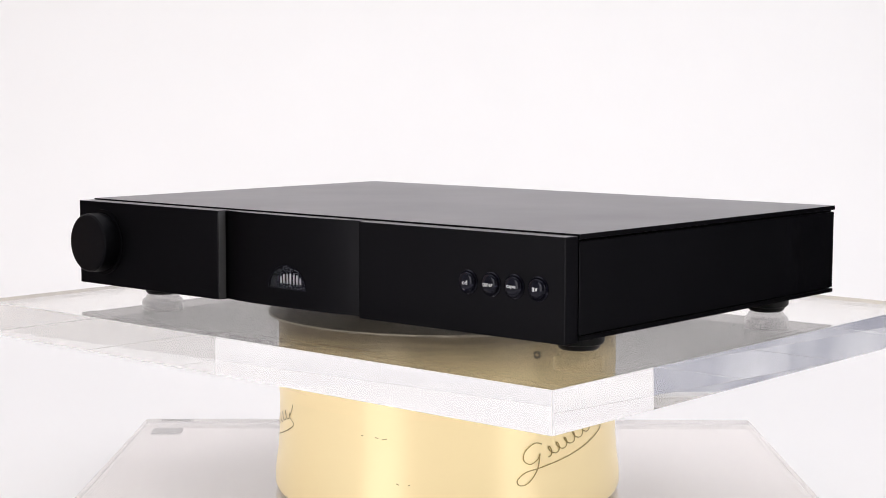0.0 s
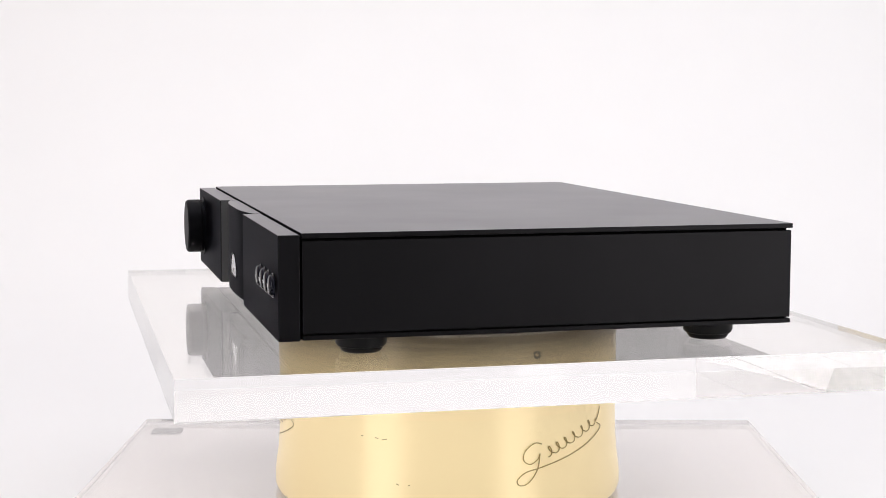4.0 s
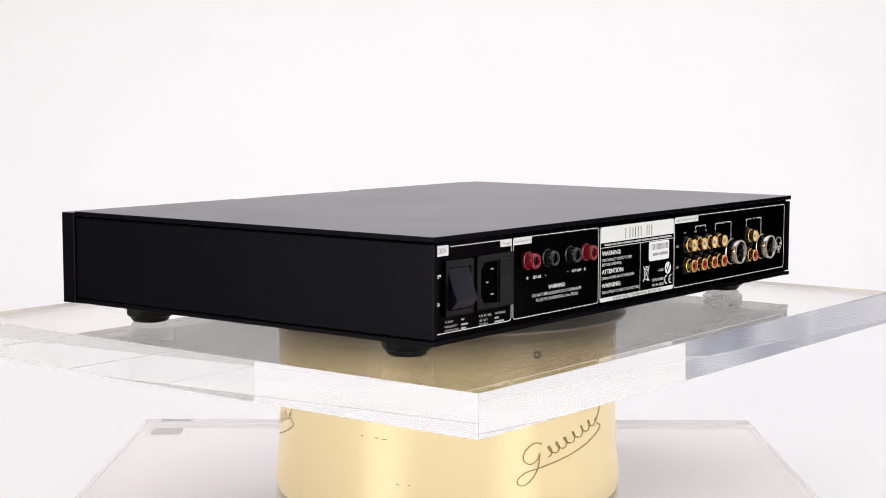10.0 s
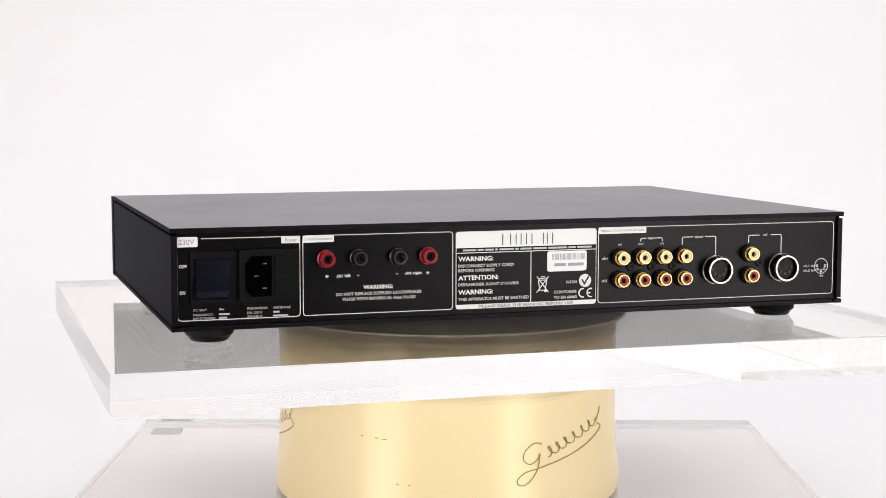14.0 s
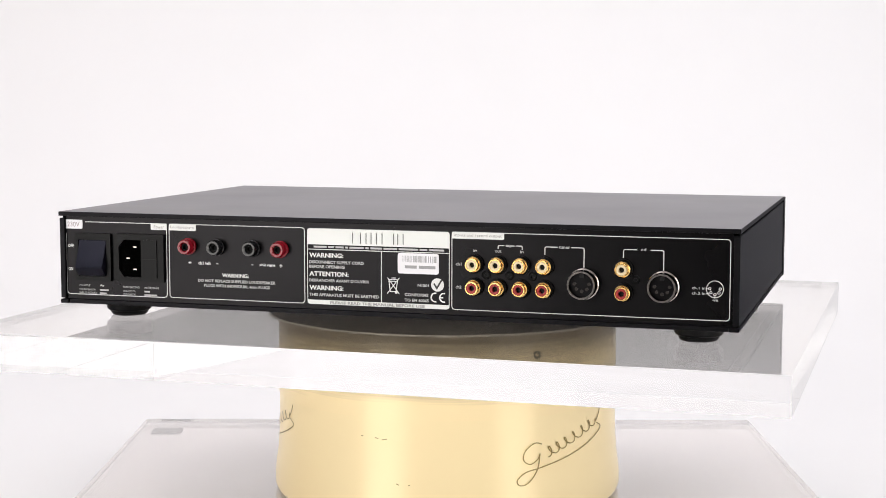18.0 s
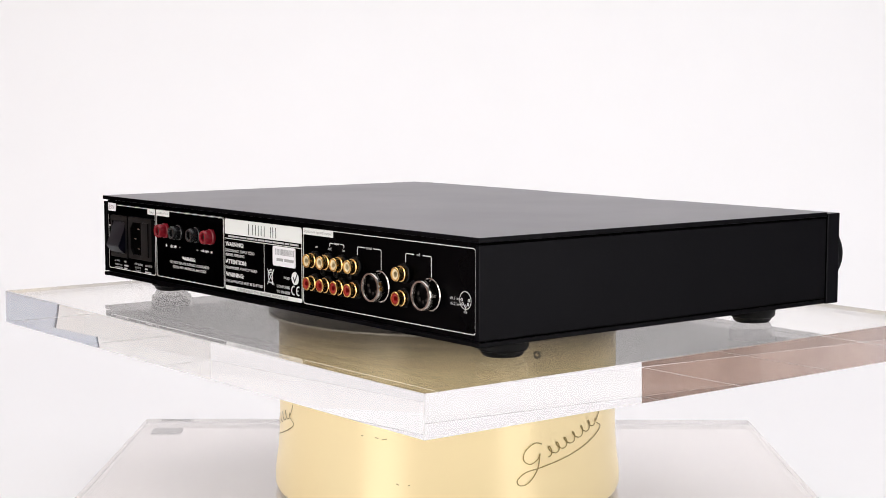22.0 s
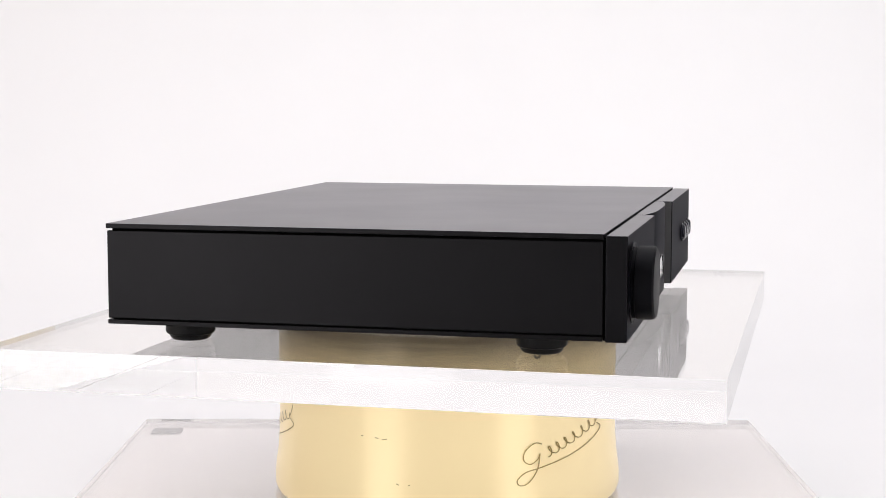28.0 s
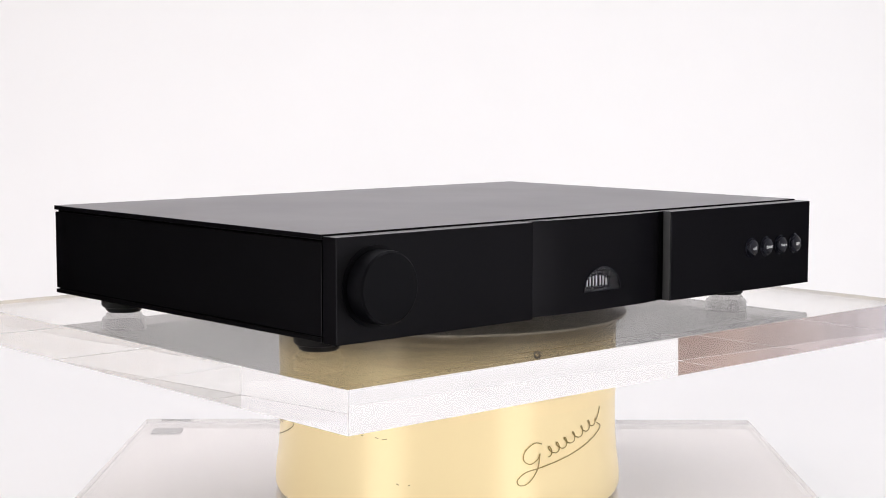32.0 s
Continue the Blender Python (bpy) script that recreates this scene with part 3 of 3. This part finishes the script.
def build_buttons():
    for x, word, w in ((0.1480, "cd", 0.0040), (0.1648, "tuner", 0.0074), (0.1814, "tape", 0.0066), (0.1980, "av", 0.0040)):
        b = part("button", lathe([(0.0071, 0.0), (0.0071, 0.0004), (0.0064, 0.0010), (0.0064, 0.0004), (0.0061, 0.0004), (0.0060, 0.0016), (0.0053, 0.0025), (0.0038, 0.0030), (0.0, 0.0031)], 40, "-y"),
                 M_GLOSS, amp, "domed glossy black push button", smooth=True, at=pose(x, FRONT, -0.0302))
        lettering(word, -w / 2, w / 2, -0.0012, 0.0012, -0.0031, M_DIMPRINT, b, FONT_FRONT, 0.02, 0.0003)


def build_badge(middle):
    """A half-round window let into the middle block: pale strokes stand deep behind a clear pane."""
    y, deep = FRONT + 0.0016, 0.0052
    n, w, h = 28, 0.0172, 0.0152
    cx, cz = -0.0026, -0.0472

    def half(f, dz=0.0):
        return [(w * f * math.cos(math.pi * k / n), h * f * math.sin(math.pi * k / n) + dz) for k in range(n + 1)]

    cutter = new("cutter", mesh_of("cutter", prism([(x + cx, z + cz) for x, z in half(1.0)], y - 0.004, y + deep), M_GLOSS))
    cut = middle.modifiers.new("window", "BOOLEAN")
    cut.object, cut.operation, cut.solver = cutter, "DIFFERENCE", "EXACT"
    bpy.context.view_layer.update()
    me = bpy.data.meshes.new_from_object(middle.evaluated_get(bpy.context.evaluated_depsgraph_get()))
    middle.modifiers.clear()
    middle.data = me
    me.materials.clear()
    me.materials.append(M_FASCIA)
    # the same painted sheen on top of the middle block
    tone_by_facing(middle, M_LID, lambda v: v.z > 0.7)
    bpy.data.objects.remove(cutter)
    badge = part("badge", prism(half(0.995, 0.0001), y + deep - 0.0006, y + deep - 0.0001), M_GLOSS, amp, "half-round window with a silver emblem", at=pose(cx, 0, cz))
    part("rim", ring_prism(half(0.995, 0.0001), half(0.965, 0.0003), y - 0.0005, y + deep - 0.0007), M_GLOSS, badge, "glossy black lining")
    pane = part("pane", prism(half(0.955, 0.0004), y - 0.0001, y + 0.0006), M_LENS, badge, "clear pane")
    pane.visible_shadow = False
    d = y + deep - 0.0007
    for u, a, v in ((-0.0098, 0.0004, 0.0042), (-0.0070, 0.0005, 0.0058), (-0.0040, 0.0004, 0.0062), (-0.0012, 0.0005, 0.0066), (0.0022, 0.0004, 0.0062), (0.0050, 0.0005, 0.0058), (0.0078, 0.0004, 0.0042)):
        part("emblem_stroke", box(u - a, u + a, d - 0.0008, d, 0.0028, 0.0028 + v, 0.0001, 1), M_SILVER, badge)


def build_feet():
    for x in (-0.188, 0.188):
        for y in (-0.1005, 0.1120):
            part("foot", lathe([(0.0, 0.0), (0.0105, 0.0), (0.0118, 0.0010), (0.0126, 0.0030), (0.0140, 0.0036), (0.0148, 0.0050), (0.0148, 0.0118), (0.0, 0.0118)], 40),
                 M_RUBBER, amp, "round black rubber foot", smooth=True, at=pose(x, y, -0.07028))


build_case()
fascia_middle = build_fascia()
build_knob()
build_buttons()
build_badge(fascia_middle)
build_feet()

# the rear; u runs to the right as one reads it (u = -x), millimetres
YP = 0.1500


def mm_box(u0, u1, z0, z1, d, r=0.0):
    u0, u1, z0, z1 = [v / 1000 for v in (u0, u1, z0, z1)]
    if r:
        return prism([(-x, z) for x, z in rounded(u0, u1, z0, z1, r / 1000)], YP, YP + d)
    return box(-u1, -u0, YP, YP + d, z0, z1)


def mm_line(paths, w, parent, mat=None, d=0.00014):
    for p in paths:
        part("printed_line", strokes([[(-u / 1000, z / 1000) for u, z in p]], w / 1000, YP, YP + d), mat or M_PRINT, parent)


def words(txt, u0, u1, zc, h, parent, mat=None, bold=0.028, lift=0.0002):
    return lettering(txt, u0 / 1000, u1 / 1000, (zc - h / 2) / 1000, (zc + h / 2) / 1000, YP, mat or (M_PRINT if h > 1.95 else M_SMALLPRINT), parent, FONT_TURN, bold if h > 1.7 else 0.012, lift)


def bars(rows, parent, mat=None, d=0.00018, name="print_bar"):
    for u0, u1, z0, z1 in rows:
        part(name, box(-u1 / 1000, -u0 / 1000, YP, YP + d, z0 / 1000, z1 / 1000), mat or M_PRINT, parent)


def arc_pts(cu, cz, r, a0, a1, n=16):
    return [(cu + r * math.cos(radians(a0 + (a1 - a0) * k / n)), cz + r * math.sin(radians(a0 + (a1 - a0) * k / n))) for k in range(n + 1)]


rear = part("rear_panel", box(-0.2118, 0.2118, 0.1489, YP, -0.0560, -0.0030), M_REAR, amp, "satin black rear panel with white print")


def rear_frames():
    # power: open frame with rounded lower corners
    mm_line([[(-198.3, -6.4), (-141.5, -6.4)], [(-212.0, -14.0), (-212.0, -51.0), (-211.4, -52.4), (-210.0, -53.0), (-143.2, -53.0), (-141.8, -52.4), (-141.2, -51.0), (-141.2, -6.4)]], 0.46, rear)
    for u0, u1 in ((-139.6, -48.0), (45.6, 210.3)):
        bm = ring_prism([(-u / 1000, z / 1000) for u, z in rounded(u0, u1, -53.0, -6.1, 2.2)],
                        [(-u / 1000, z / 1000) for u, z in rounded(u0 + 0.44, u1 - 0.44, -52.56, -6.54, 1.8)], YP, YP + 0.00014)
        part("printed_frame", bm, M_PRINT, rear)
    part("voltage_sticker", mm_box(-213.0, -200.2, -11.0, -5.2, 0.0003, 0.8), M_STICKER, rear, "white voltage sticker")
    words("230V", -210.9, -202.2, -8.1, 3.1, rear, M_REDINK, 0.0, 0.0004)
    part("tab", mm_box(-152.0, -141.0, -10.3, -6.2, 0.0002, 0.5), M_LABEL, rear)
    words("Power", -149.8, -142.8, -8.4, 2.2, rear, M_GREYINK, 0.0, 0.0003)
    part("tab", mm_box(-139.4, -121.0, -10.3, -6.2, 0.0002, 0.5), M_LABEL, rear)
    words("Loudspeakers", -138.3, -122.3, -8.4, 2.2, rear, M_GREYINK, 0.0, 0.0003)
    part("tab", mm_box(45.8, 77.8, -10.2, -6.2, 0.0002, 0.5), M_LABEL, rear)
    words("inputs and record output", 47.4, 76.4, -8.3, 2.3, rear, M_GREYINK, 0.0, 0.0003)


def rear_power():
    words("OFF", -211.0, -206.6, -21.9, 2.1, rear)
    words("ON", -210.8, -207.6, -36.9, 2.1, rear)
    words("AC ONLY", -203.2, -195.4, -47.1, 1.35, rear)
    words("FREQUENCY:", -203.2, -191.6, -49.9, 1.35, rear)
    words("INPUT POWER:", -203.2, -190.3, -52.0, 1.35, rear)
    bars([(-188.6, -182.4, -50.4, -49.4), (-188.6, -184.0, -52.5, -51.5)], rear, M_SMALLPRINT)
    mm_line([[(-188.4, -47.4), (-187.6, -46.6), (-186.6, -47.5), (-185.6, -46.9)]], 0.4, rear)
    words("FUSE RATING:", -172.2, -160.2, -47.3, 1.35, rear)
    words("ANTISURGE", -157.2, -147.0, -47.3, 1.35, rear)
    words("100-120 V:", -172.2, -163.4, -49.8, 1.35, rear)
    words("220-240 V:", -172.2, -163.4, -52.0, 1.35, rear)
    bars([(-157.2, -153.4, -50.3, -49.3), (-157.2, -148.4, -52.5, -51.5)], rear, M_SMALLPRINT)
    # rocker switch
    sw = part("switch", ring_prism([(-u / 1000, z / 1000) for u, z in rounded(-204.9, -179.6, -44.0, -13.6, 1.0)],
                                   [(-u / 1000, z / 1000) for u, z in rounded(-202.6, -182.6, -41.0, -17.6, 0.6)], YP, YP + 0.0022), M_PLASTIC, rear, "black rocker mains switch")
    bm = bmesh.new()
    prof = [(0.0002, -0.0180), (0.0016, -0.0180), (0.0032, -0.0245), (0.0075, -0.0350), (0.0070, -0.0362), (0.0034, -0.0404), (0.0002, -0.0406)]
    a = [bm.verts.new((0.1831, YP + y, z)) for y, z in prof]
    b = [bm.verts.new((0.2021, YP + y, z)) for y, z in prof]
    bm.faces.new(a), bm.faces.new(b[::-1])
    for k in range(len(a)):
        bm.faces.new((a[k], b[k], b[(k + 1) % len(a)], a[(k + 1) % len(a)]))
    bmesh.ops.bevel(bm, geom=list(bm.edges), offset=0.0003, segments=2, affect="EDGES")
    part("rocker", bm, M_ROCKER, sw, "blue-black rocker, lower half out", smooth=True)
    # mains inlet
    well = [(-173.6, -17.0 - 4.5), (-170.0, -17.0), (-158.0, -17.0), (-158.0, -40.4), (-170.0, -40.4), (-173.6, -40.4 + 4.5)]
    outer = [(-177.0, -13.2 - 1.2), (-175.8, -13.2), (-142.4, -13.2), (-142.4, -43.4), (-175.8, -43.4), (-177.0, -43.4 + 1.2)]
    inl = part("mains_inlet", ring_prism([(-u / 1000, z / 1000) for u, z in outer], [(-u / 1000, z / 1000) for u, z in well], YP, YP + 0.0026), M_PLASTIC, rear, "black three-pin mains inlet with fuse drawer")
    part("well", prism([(-u / 1000, z / 1000) for u, z in well], YP, YP + 0.0003), M_VOID, inl)
    for u, z in ((-162.4, -21.4), (-167.2, -28.6), (-162.4, -35.6)):
        part("pin", box(-u / 1000 - 0.0013, -u / 1000 + 0.0013, YP + 0.0003, YP + 0.0022, z / 1000 - 0.00045, z / 1000 + 0.00045, 0.0002), M_STEEL, inl, "bright metal pin")
    dr = part("fuse_drawer", mm_box(-156.6, -146.8, -41.0, -16.6, 0.0033, 0.6), M_PLASTIC, inl)
    part("drawer_line", box(0.1468, 0.1566, YP + 0.0033, YP + 0.0035, -0.0289, -0.0287), M_DARK, dr)


def rear_posts():
    for u, mat in ((-126.0, M_RED), (-106.5, M_BLACKP), (-82.5, M_BLACKP), (-64.0, M_RED)):
        p = part("binding_post", lathe([(0.0053, 0.0), (0.0053, 0.0016), (0.0047, 0.0020), (0.0047, 0.0064), (0.0042, 0.0073), (0.0031, 0.0073), (0.0026, 0.0067), (0.0026, 0.0022), (0.0, 0.0022)], 36, "y"),
                 mat, rear, "red loudspeaker socket" if mat is M_RED else "black loudspeaker socket", smooth=True, at=pose(-u / 1000, YP, -0.0200))
        part("contact", lathe([(0.0025, 0.0023), (0.0025, 0.0050), (0.0018, 0.0050), (0.0016, 0.0026), (0.0, 0.0024)], 24, "y"), M_DARK, p, smooth=True)
    for txt, a, b in (("+", -126.3, -124.2), ("ch1 left", -119.5, -111.0), ("-", -107.2, -105.8), ("-", -83.6, -82.2), ("ch2 right", -78.0, -67.6), ("+", -64.9, -62.8)):
        words(txt, a, b, -30.3, 0.5 if txt == "-" else 2.0, rear)
    words("WARNING:", -103.4, -85.4, -37.5, 2.5, rear, None, 0.03)
    words("DO NOT REPLACE SUPPLIED LOUDSPEAKER", -119.8, -67.6, -41.2, 1.9, rear)
    words("PLUGS WITH INDIVIDUAL 4mm PLUGS", -115.8, -71.4, -44.2, 1.9, rear)


def rear_label():
    lab = part("rating_label", mm_box(-46.4, 44.4, -53.0, -6.4, 0.0003, 1.8), M_LABEL, rear, "white rating label with black fields")
    global YP
    keep = YP
    YP = keep + 0.0003
    bars([(-46.0, 44.0, -19.0, -16.3), (-46.0, 1.2, -50.3, -19.5), (1.8, 44.0, -50.3, -19.5)], lab, M_REAR, 0.00012, "black_field")
    YP = keep + 0.00042
    bars([(-42.0, -33.6, -18.2, -17.1), (-32.6, -28.8, -18.2, -17.1), (-27.8, -22.6, -18.2, -17.1), (-21.6, -19.8, -18.2, -17.1), (-18.8, -9.6, -18.2, -17.1), (-8.6, -6.4, -18.2, -17.1),
          (-5.4, 2.0, -18.2, -17.1), (3.0, 11.6, -18.2, -17.1), (12.6, 24.8, -18.2, -17.1), (25.8, 30.6, -18.2, -17.1), (31.6, 41.0, -18.2, -17.1)], lab, M_SMALLPRINT)
    # the model name, as plain thin strokes
    mm_line([[(u, -15.0), (u, -8.4)] for u in (-16.8, -11.8, -8.2, -5.0, -1.6, 2.0, 9.4, 12.0, 15.4)], 0.42, lab, M_INK)
    words("WARNING:", -45.0, -22.8, -22.8, 2.9, lab, None, 0.03)
    words("DISCONNECT SUPPLY CORD", -45.0, -9.6, -27.0, 1.9, lab)
    words("BEFORE OPENING", -45.0, -22.0, -29.8, 1.9, lab)
    words("ATTENTION:", -45.0, -19.4, -34.2, 2.9, lab, None, 0.03)
    words("DEBRANCHER AVANT D'OUVRIR", -45.0, -6.2, -38.2, 1.9, lab)
    words("WARNING:", -45.0, -22.8, -42.8, 2.9, lab, None, 0.03)
    words("THIS APPARATUS MUST BE EARTHED", -45.0, 0.2, -47.1, 1.9, lab)
    words("PLEASE READ THE MANUAL BEFORE USE", -31.5, 29.0, -51.7, 1.8, lab, M_GREYINK)
    st = part("serial_sticker", mm_box(12.0, 37.8, -32.2, -19.8, 0.0003, 1.4), M_STICKER, lab, "white barcode sticker")
    rnd = random.Random(4)
    rows, u = [], 15.2
    while u < 36.2:
        w = rnd.choice((0.25, 0.4, 0.7))
        rows.append((u, u + w, -25.2, -21.4))
        u += w + rnd.choice((0.3, 0.5, 0.8))
    YP += 0.0003
    bars(rows, st, M_GREYINK, 0.0001, "barcode_bar")
    bars([(16.6, 24.0, -29.0, -27.2), (25.4, 35.8, -29.0, -27.2)], st, M_GREYINK, 0.0001)
    YP -= 0.0003
    words("N1501", 24.6, 31.6, -39.0, 1.8, lab)
    part("tick_disc", prism([(-u / 1000, z / 1000) for u, z in arc_pts(37.0, -38.4, 4.0, 0, 354, 40)], YP, YP + 0.00012), M_PRINT, lab)
    mm_line([[(34.8, -37.6), (36.6, -40.4), (39.6, -35.4)]], 1.0, lab, M_INK, 0.0002)
    words("CONFORMS", 16.4, 31.4, -44.9, 1.9, lab)
    words("TO EN 60065", 16.4, 31.6, -48.2, 1.9, lab)
    mm_line([arc_pts(35.6, -46.0, 2.6, 75, 285), arc_pts(41.0, -46.0, 2.6, 75, 285), [(38.6, -46.0), (40.6, -46.0)]], 0.8, lab)
    # crossed-out bin
    mm_line([[(6.4, -37.2), (7.2, -43.4), (10.8, -43.4), (11.8, -37.2), (6.0, -37.2)], [(6.6, -36.2), (11.6, -36.0)], [(5.4, -35.0), (13.0, -44.8)], [(13.0, -35.0), (5.2, -44.8)], [(8.0, -35.2), (10.6, -35.2)]], 0.5, lab)
    part("tick_disc", prism([(-u / 1000, z / 1000) for u, z in arc_pts(11.0, -43.8, 0.9, 0, 340, 16)], YP, YP + 0.00012), M_PRINT, lab)
    YP = keep


def rear_inputs():
    first = {}
    for row, z in ((0, -25.0), (1, -38.8)):
        for u in (59.9, 74.1, 88.3, 102.4, 149.0):
            if row not in first:
                s = part("phono_socket", lathe([(0.0056, 0.0), (0.0056, 0.0018), (0.0050, 0.0022), (0.0045, 0.0022)], 6 * 6, "y"), M_PLASTIC, rear,
                         "gold phono socket with cream core" if not row else "gold phono socket with red core", smooth=True, at=pose(-u / 1000, YP, z / 1000))
                part("barrel", lathe([(0.0046, 0.0018), (0.0046, 0.0040), (0.0041, 0.0043), (0.0041, 0.0076), (0.0038, 0.0080), (0.0032, 0.0080), (0.0031, 0.0072)], 36, "y"), M_GOLD, s, "gold-plated barrel", smooth=True)
                part("core", lathe([(0.0031, 0.0040), (0.0031, 0.0074), (0.0017, 0.0074), (0.0016, 0.0040)], 28, "y"), M_REDINS if row else M_CREAM, s, smooth=True)
                part("hole", lathe([(0.0016, 0.0050), (0.0, 0.0050)], 20, "y"), M_DARK, s)
                first[row] = s
            else:
                twin(first[row], pose(-u / 1000, YP, z / 1000))
    for u, z in ((67.2, -31.3), (81.4, -31.3), (95.5, -31.2), (156.2, -31.0)):
        part("screw", lathe([(0.0026, 0.0), (0.0026, 0.0006), (0.0020, 0.0012), (0.0011, 0.0012), (0.0009, 0.0004), (0.0, 0.0004)], 24, "y"), M_PLASTIC, rear, "small black screw", smooth=True, at=pose(-u / 1000, YP, z / 1000))
    for u in (125.7, 172.3):
        s = part("din_socket", lathe([(0.0092, 0.0), (0.0092, 0.0010), (0.0086, 0.0014), (0.0086, 0.0078), (0.0082, 0.0084), (0.0072, 0.0084), (0.0068, 0.0077), (0.0068, 0.0022)], 56, "y"), M_STEEL, rear,
                 "bright nickel round multi-pin socket", smooth=True, at=pose(-u / 1000, YP, -0.0346))
        part("insert", lathe([(0.0068, 0.0055), (0.0, 0.0055)], 40, "y"), M_REAR, s)
        for a in (180, 225, 270, 315, 360):
            part("pin_hole", lathe([(0.0010, 0.0056), (0.0010, 0.0060), (0.0006, 0.0060), (0.0, 0.0057)], 14, "y"), M_CONTACT, s, at=pose(0.0043 * math.cos(radians(a)), 0, 0.0043 * math.sin(radians(a)) + 0.0006))
        part("key_slot", box(-0.0012, 0.0012, 0.0055, 0.0066, 0.0044, 0.0064), M_DARK, s)
    words("ch1", 48.2, 51.8, -25.4, 1.8, rear)
    words("ch2", 48.2, 51.8, -39.2, 1.8, rear)
    words("av", 58.9, 61.5, -17.1, 1.2, rear)
    words("out", 72.3, 76.2, -17.0, 1.6, rear)
    words("in", 87.6, 89.8, -17.0, 1.6, rear)
    words("tape", 78.7, 84.2, -13.8, 1.9, rear)
    words("tuner", 110.9, 117.4, -13.6, 1.6, rear)
    words("cd", 159.0, 162.0, -13.5, 1.7, rear)
    mm_line([[(74.2, -15.6), (74.2, -14.2), (74.8, -13.6), (78.0, -13.6)], [(84.9, -13.6), (88.2, -13.6), (88.8, -14.2), (88.8, -15.6)],
             [(102.5, -18.4), (102.5, -14.4), (103.2, -13.6), (110.0, -13.6)], [(118.3, -13.6), (125.0, -13.6), (125.8, -14.4), (125.8, -25.2)],
             [(148.9, -18.6), (148.9, -14.4), (149.6, -13.7), (156.6, -13.7)], [(164.6, -13.7), (171.5, -13.7), (172.2, -14.4), (172.2, -25.2)]], 0.5, rear)
    words("ch.1 in", 188.6, 196.2, -34.5, 1.6, rear)
    words("ch.2 in", 188.6, 196.2, -37.5, 1.6, rear)
    words("-ve", 199.9, 203.4, -41.3, 1.2, rear)
    rings = [arc_pts(201.6, -34.9, 4.8, 90, 450, 40)]
    for a in (175, 221, 270, 319, 5):
        rings.append(arc_pts(201.6 + 3.0 * math.cos(radians(a)), -34.9 + 3.0 * math.sin(radians(a)), 0.7, 0, 360, 12))
    mm_line(rings + [[(196.6, -34.7), (198.0, -34.7)], [(196.6, -37.6), (198.6, -37.1)], [(201.6, -38.6), (201.6, -40.4)]], 0.35, rear)


rear_frames()
rear_power()
rear_posts()
rear_label()
rear_inputs()


# ---------------------------------------------------------------- what turns
def turn_at(t):
    """The turntable's angle in degrees."""
    return -41.05 - 8.6383 * t


def motions():
    times = [0.5 * k for k in range(65)]
    rows_slab, rows_amp = [], []
    for t in times:
        r = turn_at(t)
        m = pose(0, 0, 0, 0, 0, r)
        rows_slab.append((t, m @ pose(-0.0004, 0.0042, 0, 0, 0, -0.416)))
        rows_amp.append((t, m @ pose(-0.0020, 0.0020, TOP)))
    walk(slab, rows_slab)
    walk(amp, rows_amp)


motions()
